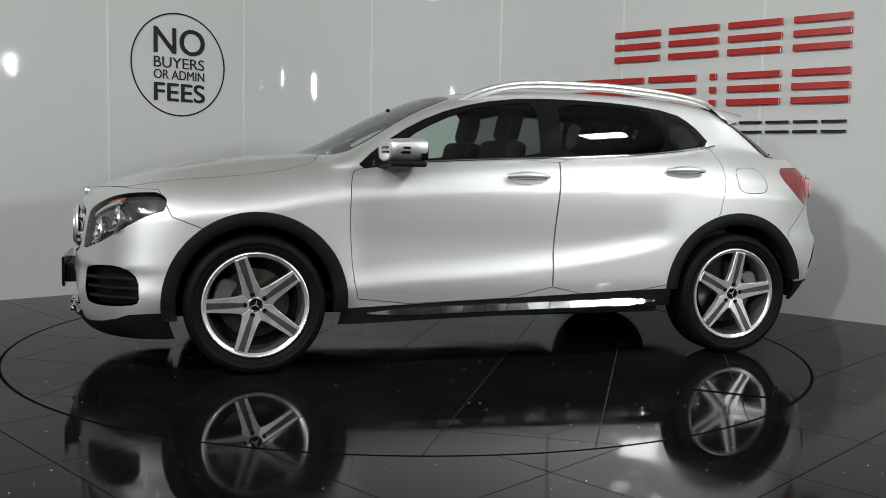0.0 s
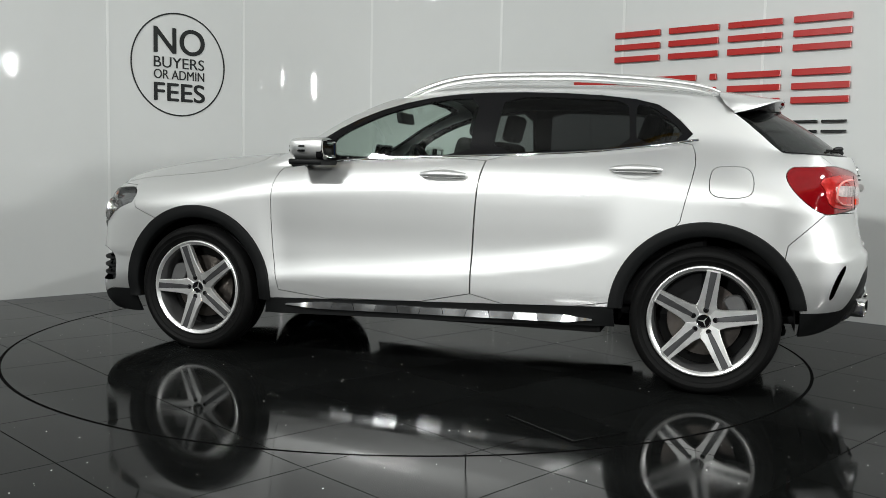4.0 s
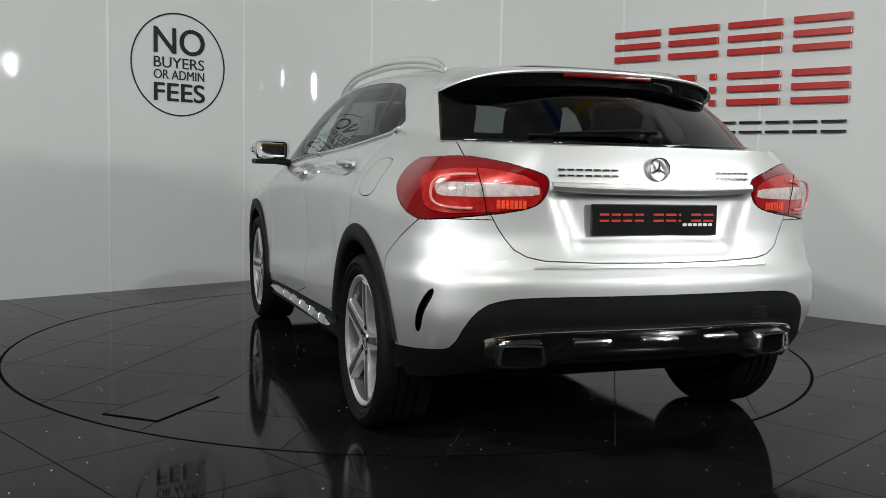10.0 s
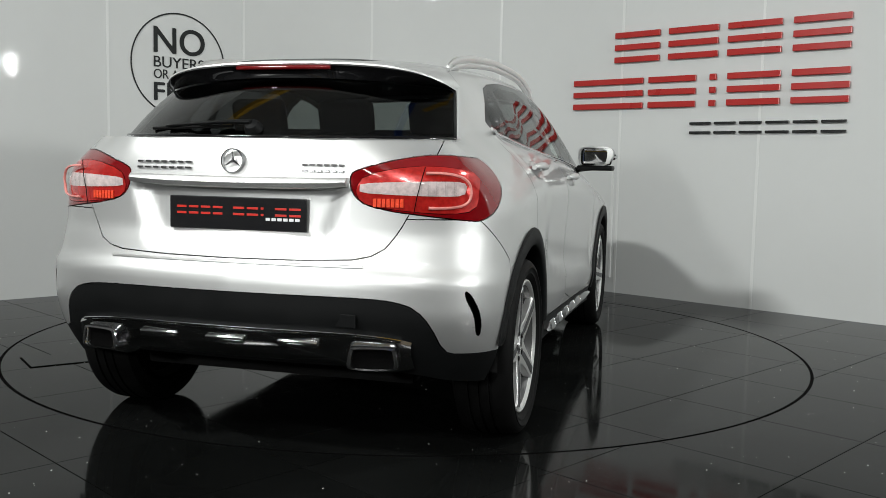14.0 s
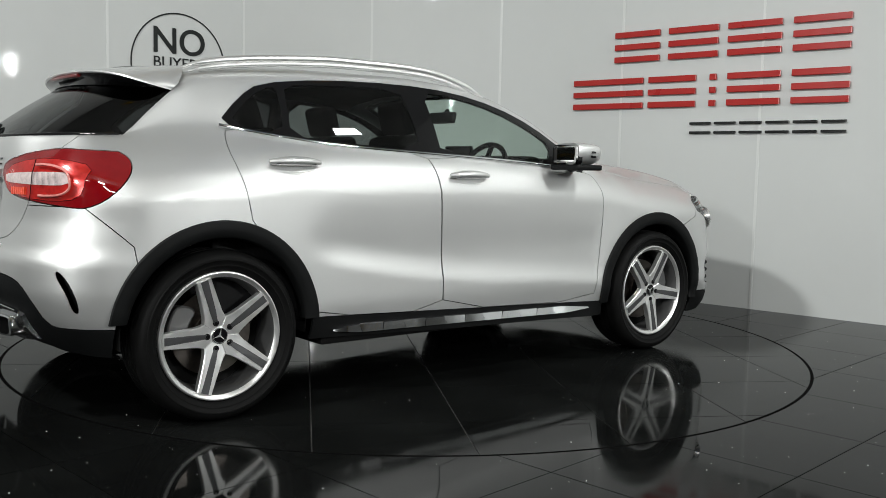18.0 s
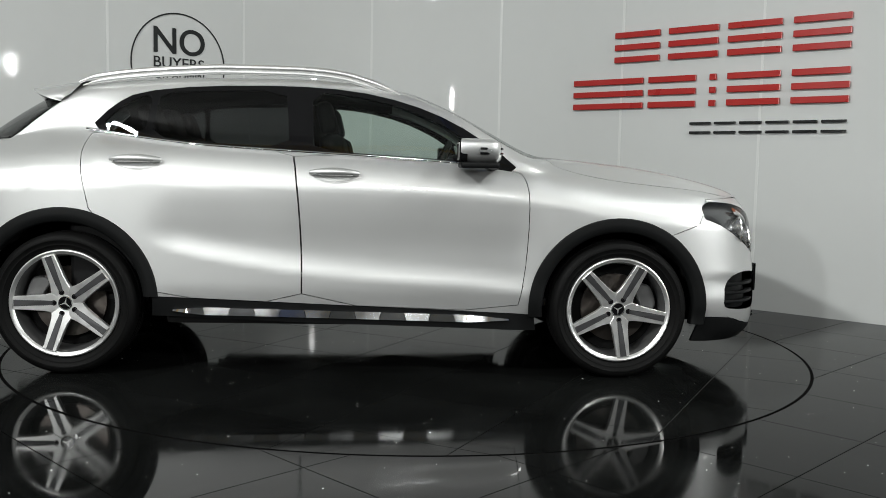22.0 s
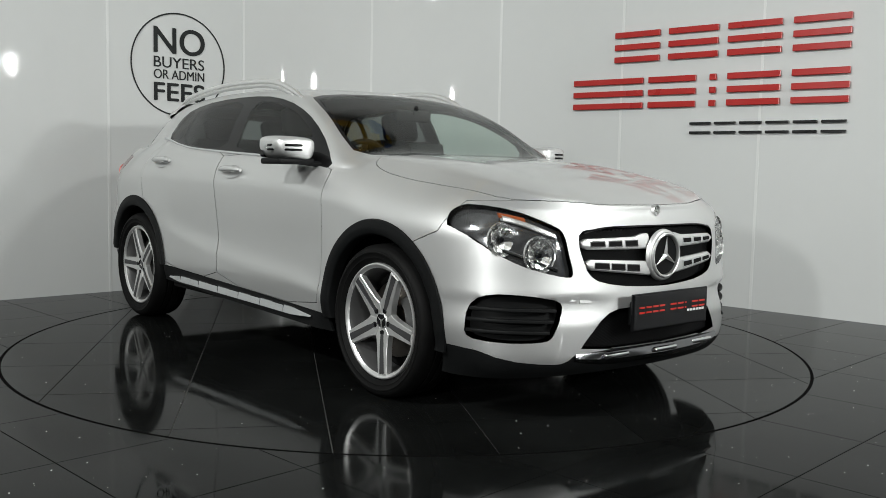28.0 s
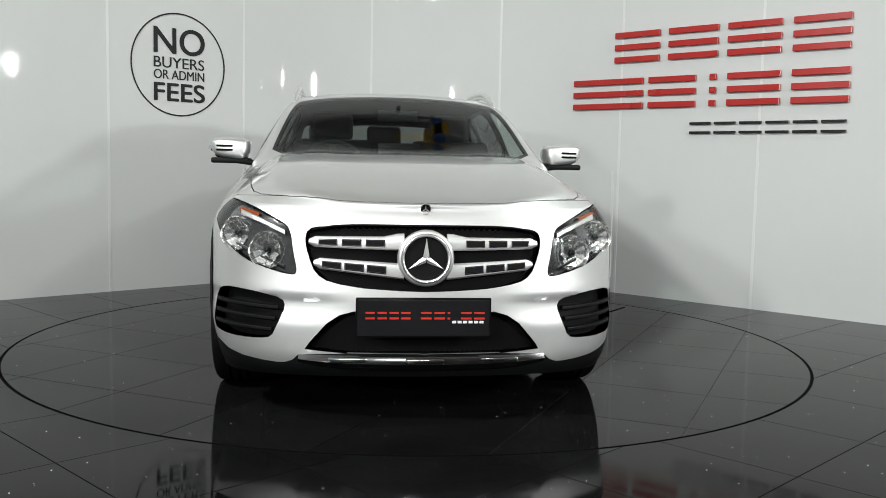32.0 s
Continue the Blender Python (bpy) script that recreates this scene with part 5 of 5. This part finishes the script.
for side in (1, -1):
    shape = rounded([(-0.090, -0.028), (-0.075, -0.040), (0.075, -0.040), (0.090, -0.028), (0.080, 0.032), (0.068, 0.040), (-0.068, 0.040), (-0.080, 0.032)], 2)
    bm = bmesh.new()
    rings = []
    # mouth of the tip: y out of the car, x along the bumper
    place = pose(tail_x(0.512, 0.408) - 0.034, side * 0.512, 0.408, 0, 0, 90 - side * 13)
    for f, d in ((0.76, -0.09), (0.76, 0.008), (0.82, 0.016), (0.96, 0.015), (1.0, 0.006), (1.0, -0.05)):
        rings.append([bm.verts.new(place @ Vector((p * f, d, q * f))) for p, q in shape])
    for p, q in zip(rings, rings[1:]):
        for i in range(len(p)):
            j = (i + 1) % len(p)
            bm.faces.new((p[i], p[j], q[j], q[i]))
    tip = part("exhaust_tip", bm, M_CHROME, car, "chrome exhaust tip", smooth=50)
    # near-black plate across the tip paints in the shade inside the pipe
    bm = bmesh.new()
    bm.faces.new([bm.verts.new(place @ Vector((p * 0.77, -0.004, q * 0.77))) for p, q in shape])
    part("exhaust_hole", bm, M_GAP, tip)


def plate(x, z, w, h, out, frame_d, dy=0.0):
    """A black show plate with plain bars where it is lettered."""
    top = new("show_plate")
    top.parent = car
    top["label"] = "black plate with plain red and white bars"
    part("plate_base", box(0.012, w + frame_d, h + frame_d, 0.004, pose(x, dy, z)), M_GLOSSBLACK if frame_d > 0.012 else M_PLATE, top)
    part("plate_face", box(0.006, w, h, 0.002, pose(x + out * 0.006, dy, z)), M_PLATE, top)
    cells = [(-0.226 + 0.046 * k, 0.036) for k in range(4)] + [(-0.012 + 0.052 * k, 0.042 if k != 2 else 0.010) for k in range(5)]
    for c, bw in cells:
        for zz in (0.0, 0.0215):
            part("red_bar", box(0.002, bw, 0.0075, 0.0005, pose(x + out * 0.0095, dy + out * (c + bw / 2), z - 0.002 + zz)), M_REDPRINT, top)
    for k in range(6):
        part("white_bar", box(0.002, 0.016, 0.010, 0.0005, pose(x + out * 0.0095, dy + out * (0.118 + 0.0215 * k), z - 0.016)), M_WHITEPRINT, top)


plate(2.278, 0.452, 0.514, 0.142, 1, 0.014, -0.010)
plate(-2.038, 0.864, 0.508, 0.108, -1, 0.004, -0.006)
part("plate_bracket", box(0.06, 0.42, 0.10, 0.01, pose(2.245, -0.012, 0.44)), M_PLASTIC, car)
band("bumper_cover", [-0.475, -0.42], lambda y: 0.495, lambda y: 0.535, nose_x, -0.0075, 0.004, M_PAINT, car, "", 0.0015)

# spoiler over the rear window: its skin runs from the roof's end to a lip that curves round to the pillars
LIP = [(-1.441, 0.609, 1.329), (-1.530, 0.584, 1.351), (-1.598, 0.520, 1.378), (-1.645, 0.420, 1.398), (-1.672, 0.300, 1.407), (-1.688, 0.160, 1.412), (-1.694, 0.0, 1.413)]
ROOT = [(-1.402, 0.592, 1.362), (-1.372, 0.560, 1.406), (-1.362, 0.512, 1.430), (-1.366, 0.410, 1.444), (-1.370, 0.290, 1.452), (-1.373, 0.150, 1.456), (-1.374, 0.0, 1.4575)]


def both_sides(line, cuts=3):
    """A line given for one half of the car, smoothed and carried over to the other half."""
    full = line + [(x, -y, z) for x, y, z in reversed(line[:-1])]
    return rounded(full, cuts, closed=False)


lip_line, root_line = both_sides(LIP), both_sides(ROOT)
bm, under_bm = bmesh.new(), bmesh.new()
top_rows, under_rows = [], []
for p, q in zip(root_line, lip_line):
    p, q = Vector(p), Vector(q)
    r = abs(q.y) / 0.609
    swell = 0.003 * (1 - r ** 3)
    outward = Vector((-0.6, 0.9 * r ** 3 * (1 if q.y > 0 else -1), 0)).normalized()
    row = [p + (q - p) * u + Vector((0, 0, swell * math.sin(math.pi * u ** 0.8))) + Vector((0, 0.016 * r ** 4 * math.sin(math.pi * u) * (1 if q.y > 0 else -1), 0)) for u in (0, 0.2, 0.4, 0.6, 0.8, 0.94)]
    row += [q + Vector((0, 0, 0.001)), q - outward * -0.002 + Vector((0, 0, -0.006)), q - outward * 0.004 + Vector((0, 0, -0.011 * (1 - r ** 6)))]
    top_rows.append([bm.verts.new(v) for v in row])
    y_in = q.y * (0.985 - 0.03 * (1 - r))
    hx, hy, hz = hatch_point(0.955 + 0.04 * r ** 4, y_in, 0.004)
    face_low = q - outward * (0.020 * (1 - r ** 4) + 0.004) + Vector((0, 0, -0.026 * (1 - r ** 5) - 0.004))
    under_rows.append([under_bm.verts.new(v) for v in (row[-1], face_low, face_low * 0.45 + Vector((hx, hy, hz)) * 0.55 + Vector((0, 0, -0.004)), Vector((hx, hy, hz)))])
for rows, mesh in ((top_rows, bm), (under_rows, under_bm)):
    for p, q in zip(rows, rows[1:]):
        for i in range(len(p) - 1):
            mesh.faces.new((p[i], q[i], q[i + 1], p[i + 1]))
spoiler = part("roof_spoiler", bm, M_PAINT, car, smooth=50)
if sum(f.normal.z * f.area for f in spoiler.data.polygons) < 0:
    spoiler.data.flip_normals()
part("spoiler_underside", under_bm, M_GLOSSBLACK, spoiler, "gloss black spoiler underside", smooth=50)
part("brake_light", tube([(-1.6875 + 0.022 * (y / 0.19) ** 2 * 0.5, y, 1.3925) for y in span(-0.19, 0.19, 12)], 0.0075, 8, flat=1.1), M_TAILDARK, spoiler, "red high brake light strip", smooth=50)
for side in (1, -1):
    part("washer_nozzle", lathe([(0.0005, 0.004), (0.004, 0.004), (0.006, 0.0)], 10), M_CHROME, spoiler, m=pose(-1.622, side * 0.42, 1.378, 0, -120, 0))
part("window_seal", tube([hatch_point(0.0, y, 0.002) for y in span(-0.668, 0.668, 48)], 0.0075, 8), M_GLOSSBLACK, car, "black rear window seal", smooth=60)
# rear wiper
wiper = part("rear_wiper", tube([hatch_point(0.10, -0.03, 0.030), hatch_point(0.12, 0.06, 0.026), hatch_point(0.115, 0.17, 0.020), hatch_point(0.10, 0.34, 0.014)], [0.017, 0.013, 0.009, 0.006], 8, flat=0.6), M_PLASTIC, car, "black rear wiper", smooth=50)
part("wiper_boss", lathe([(0.0005, 0.034), (0.022, 0.030), (0.030, 0.015), (0.034, 0.0)], 20), M_PLASTIC, wiper, m=pose(*hatch_point(0.10, -0.03, 0.0), 0, -50, 0), smooth=40)
part("wiper_blade", tube([hatch_point(0.115, 0.05, 0.010), hatch_point(0.105, 0.22, 0.007), hatch_point(0.085, 0.42, 0.008)], 0.006, 6), M_RUBBER, wiper, smooth=40)

# roof rails, belt strips, mirrors, handles, sill strips
rail_z = smooth_table((0.245, 1.398), (0.16, 1.436), (0.06, 1.470), (-0.02, 1.491), (-0.15, 1.508), (-0.3, 1.515), (-0.6, 1.516), (-0.91, 1.500), (-1.16, 1.475), (-1.33, 1.442), (-1.37, 1.425))
roof_y = smooth_table((0.3, 0.600), (0.0, 0.588), (-0.6, 0.575), (-1.37, 0.552))
for side in (1, -1):
    xs = span(0.245, -1.37, 40)
    rail = part("roof_rail", tube([(x, side * float(roof_y(x)), float(rail_z(x))) for x in xs], [0.006 + 0.010 * float(ease(0.245, 0.12, x) * ease(-1.37, -1.25, x)) for x in xs], 10, up=(0, 1, 0)), M_ALLOY, car, "satin silver roof rail", smooth=60)
    part("rail_base", tube([(x, side * float(roof_y(x)), float(rail_z(x)) - 0.024) for x in span(0.20, -1.35, 40)], [0.003 + 0.010 * float(ease(0.20, 0.08, x) * ease(-1.35, -1.24, x)) for x in span(0.20, -1.35, 40)], 8, up=(0, 1, 0)), M_PAINT, rail, smooth=60)
    xs = span(0.60, -1.285, 44)
    belt = smooth_table((0.86, 1.012), (0.63, 1.046), (0.29, 1.071), (-0.3, 1.098), (-0.72, 1.119), (-1.02, 1.149), (-1.285, 1.188))
    part("belt_strip", tube([(x, side * (belt_y(x) + 0.004), float(belt(x)) + 0.001) for x in xs], 0.0075, 8, up=(0, 1, 0)), M_CHROME, car, "bright window belt strip", smooth=60)

    mirror = new("door_mirror")
    mirror.parent = car
    bm = bmesh.new()
    bmesh.ops.create_uvsphere(bm, u_segments=28, v_segments=18, radius=1)
    for v in bm.verts:
        c = v.co
        p = [math.copysign(abs(q) ** 0.40, q) for q in c]
        p[0] = max(p[0], -0.62)
        wide = 1.0 - 0.16 * (p[2] < 0) * abs(p[2])
        p[2] *= 1.0 - 0.22 * max(p[1], 0) ** 2 - 0.10 * max(p[0], 0)
        v.co = (0.620 + 0.118 * p[0] - 0.014 * p[1] * 1, side * (0.922 + 0.104 * p[1] * wide), 1.114 + 0.061 * p[2] + 0.006 * p[1])
    part("mirror_shell", bm, M_PAINT, mirror, "silver mirror shell", smooth=60)
    part("mirror_base", box(0.185, 0.205, 0.030, 0.013, pose(0.628, side * 0.918, 1.048, 0, 0, 0), 3), M_PLASTIC, mirror, "black mirror base", smooth=40)
    part("mirror_arm", tube([(0.66, side * 0.90, 1.050), (0.70, side * 0.83, 1.040), (0.72, side * 0.77, 1.035)], [0.026, 0.024, 0.03], 10, flat=0.6), M_PLASTIC, mirror, smooth=50)
    part("mirror_rim", box(0.014, 0.176, 0.098, 0.024, pose(0.548, side * 0.930, 1.113), 3), M_GLOSSBLACK, mirror, smooth=40)
    part("mirror_glass", box(0.004, 0.160, 0.084, 0.014, pose(0.5395, side * 0.930, 1.113), 3), M_MIRROR, mirror, "mirror glass")
    for z in (1.100, 1.122):
        pts = [(0.740 - 0.10 * ((k - 3.4) / 7) ** 2 - (0.035 if k > 6 else 0), side * (0.865 + 0.020 * k), z + 0.004) for k in range(8)]
        pts += [(0.655, side * 1.0225, z + 0.004), (0.625, side * 1.0265, z + 0.004)]
        part("indicator_slot", tube(pts, 0.0062, 6), M_GLOSSBLACK, mirror, "black indicator slot")
    part("indicator", tube([(0.712, side * 0.992, 1.116), (0.675, side * 1.020, 1.116), (0.62, side * 1.036, 1.116)], 0.011, 8), M_LENS, mirror, "clear indicator lens", smooth=50)

    for hx0, hx1, hz in ((0.053, -0.183, 0.992), (-0.894, -1.131, 1.038)):
        xm = (hx0 + hx1) / 2
        ys = flank_y(xm, hz)
        slope = (flank_y(xm, hz + 0.03) - flank_y(xm, hz - 0.03)) / 0.06
        handle = part("door_handle", tube([(hx0 + (hx1 - hx0) * k / 14, side * (ys + 0.012 + 0.018 * math.sin(math.pi * k / 14) ** 0.7), hz + 0.004 + 0.006 * math.sin(math.pi * k / 14)) for k in range(15)],
                                          [0.010 + 0.009 * math.sin(math.pi * k / 14) ** 0.6 for k in range(15)], 12, flat=1.15, up=(0, 1, 0)), M_PAINT, car, "silver door handle", smooth=60)
        part("handle_strip", tube([(hx0 - 0.03 + (hx1 - hx0 + 0.05) * k / 8, side * (ys + 0.034), hz - 0.003) for k in range(9)], 0.0042, 6, up=(0, 1, 0)), M_CHROME, handle, "chrome handle strip", smooth=60)
        cup = lathe([(0.0005, -0.006), (0.028, -0.004), (0.034, 0.003), (0.036, 0.002)], 28)
        bmesh.ops.scale(cup, vec=(3.1, 1.05, 1.0), verts=cup.verts)
        part("handle_cup", cup, M_PAINT, handle, m=Matrix(((1, 0, 0, xm), (0, -side * slope * -1, side, side * (ys + 0.001)), (0, 1, 0, hz - 0.006), (0, 0, 0, 1))), smooth=60)

    strip = new("sill_strip")
    strip.parent = car
    strip["label"] = "bright metal sill strip with dark notches"
    # interlocking trapezoid facets between two pointed ends
    cuts = [0.0, 0.165] + [0.165 + 0.0745 * k for k in range(1, 11)] + [1.0]
    for k, (f0, f1) in enumerate(zip(cuts, cuts[1:])):
        lean = 0.0065 if k % 2 else -0.0065
        l0, l1 = (0 if k == 0 else -lean), (0 if k == len(cuts) - 2 else lean)
        bm = bmesh.new()
        rows = []
        for i in range(5):
            s_ = i / 4
            ring_ = []
            for q, dy in ((-1, -0.01), (-1, 0.013), (-0.86, 0.018), (0.80, 0.0120 if k % 2 else 0.008), (0.95, 0.003), (1, -0.01)):
                x = 0.80 - 1.636 * (f0 + (f1 - f0) * s_) + (l0 * (1 - s_) + l1 * s_) * q + (0.0012 if i == 4 else -0.0012 if i == 0 else 0)
                f = (0.80 - x) / 1.636
                zc = 0.291 + 0.029 * f
                h = 0.0185 * float(ease(-0.02, 0.13, f) * ease(1.02, 0.90, f)) + 0.0025
                ring_.append(bm.verts.new((x, side * (flank_y(x, zc) + dy), zc + h * q)))
            rows.append(ring_)
        for p, q in zip(rows, rows[1:]):
            for i in range(5):
                bm.faces.new((p[i], q[i], q[i + 1], p[i + 1]))
        for r_ in (rows[0], rows[-1]):
            bm.faces.new(r_)
        part("metal_facet", bm, M_SILL, strip, smooth=25)

# ---- cabin seen through the glass ----
cabin = new("cabin")
cabin.parent = car
panel("roof", M_DASH, False, "dark headliner", gap=0, depth=0.0, sink=0.022, child_of=cabin)
panel("body", M_DASH, True, "dark pillar lining", gap=0, depth=0.02, sink=0.020, child_of=cabin, where=lambda c: -1.72 < c.x < 0.2 and c.z > 1.10)
for side in (1, -1):
    part("door_card", box(2.3, 0.05, 0.62, 0.02, pose(-0.20, side * 0.765, 0.70)), M_DASH, cabin)
part("cabin_floor", box(3.0, 1.5, 0.04, 0.01, pose(-0.35, 0, 0.36)), M_DASH, cabin)
part("dashboard", box(0.50, 1.36, 0.24, 0.08, pose(0.80, 0, 0.935, 0, 6, 0), 4), M_DASH, cabin, "black dashboard", smooth=50)
part("instrument_hood", box(0.20, 0.40, 0.10, 0.04, pose(0.62, -0.37, 1.055), 3), M_DASH, cabin, smooth=50)
part("screen", box(0.02, 0.24, 0.13, 0.008, pose(0.60, 0.0, 1.10, 0, -12, 0)), M_GLOSSBLACK, cabin, "black display screen")
part("parcel_shelf", box(0.55, 1.16, 0.03, 0.01, pose(-1.50, 0, 1.02)), M_DASH, cabin)
part("bulkhead", box(0.03, 1.4, 0.6, 0.01, pose(-1.30, 0, 0.70)), M_DASH, cabin)
wheel_m = pose(0.44, -0.37, 1.00, 0, -64, 0)
bm = bmesh.new()
ringp = [(0.185 * math.cos(2 * math.pi * k / 40), 0.185 * math.sin(2 * math.pi * k / 40), 0) for k in range(41)]
steer = part("steering_wheel", tube(ringp, 0.015, 8), M_DASH, cabin, "black steering wheel", smooth=60, m=wheel_m)
part("wheel_pad", lathe([(0.0005, 0.01), (0.06, 0.008), (0.075, -0.01), (0.05, -0.03)], 24), M_DASH, steer, m=wheel_m, smooth=50)
for a in (0, 90, 180):
    part("wheel_spoke", box(0.12, 0.035, 0.014, 0.005, pose(0, 0, 0, 0, 0, a) @ pose(0.115, 0, -0.005)), M_DASH, steer, m=wheel_m)
part("rear_view_mirror", box(0.03, 0.235, 0.065, 0.012, pose(0.455, 0.0, 1.322, 0, 12, 0), 3), M_DASH, cabin, "black rear view mirror", smooth=50)
part("mirror_stem", tube([(0.455, 0, 1.33), (0.50, 0, 1.37)], 0.012, 8, up=(0, 1, 0)), M_DASH, cabin)


def seat(x, y, w, z, tilt, name):
    top = new(name)
    top.parent = cabin
    part("cushion", box(0.50, w, 0.15, 0.05, pose(x + 0.22, y, z, 0, -6, 0), 3), M_SEAT, top, smooth=50)
    part("backrest", box(0.12, w, 0.60, 0.05, pose(x - 0.06, y, z + 0.32, 0, tilt, 0), 3), M_SEAT, top, smooth=50)
    for dy in ((0,) if w < 0.7 else (-0.42, 0, 0.42)):
        part("headrest", box(0.085, 0.25, 0.17, 0.04, pose(x - 0.155, y + dy, z + 0.70 - (0.04 if w > 0.7 else 0), 0, tilt, 0), 4), M_SEAT, top, "black headrest", smooth=50)
        for s in (-0.05, 0.05):
            part("headrest_post", tube([(x - 0.13, y + dy + s, z + 0.54), (x - 0.15, y + dy + s, z + 0.68)], 0.006, 6, up=(0, 1, 0)), M_CHROME, top)


seat(0.02, 0.37, 0.50, 0.58, -14, "front_seat")
seat(0.02, -0.37, 0.50, 0.58, -14, "front_seat")
seat(-0.88, 0.0, 1.28, 0.58, -18, "rear_seat")


# ---- what moves ----
def motions():
    walk(turntable, [(t, pose(0, 0, 0, 0, 0, heading(t))) for t in TIMES])
    walk(car, [(t, pose(0, 0, 0, 0, 0, heading(t)) @ pose(CAR_OFF[0], CAR_OFF[1] - 0.020, 0, 0, 0, -0.3)) for t in TIMES])


motions()
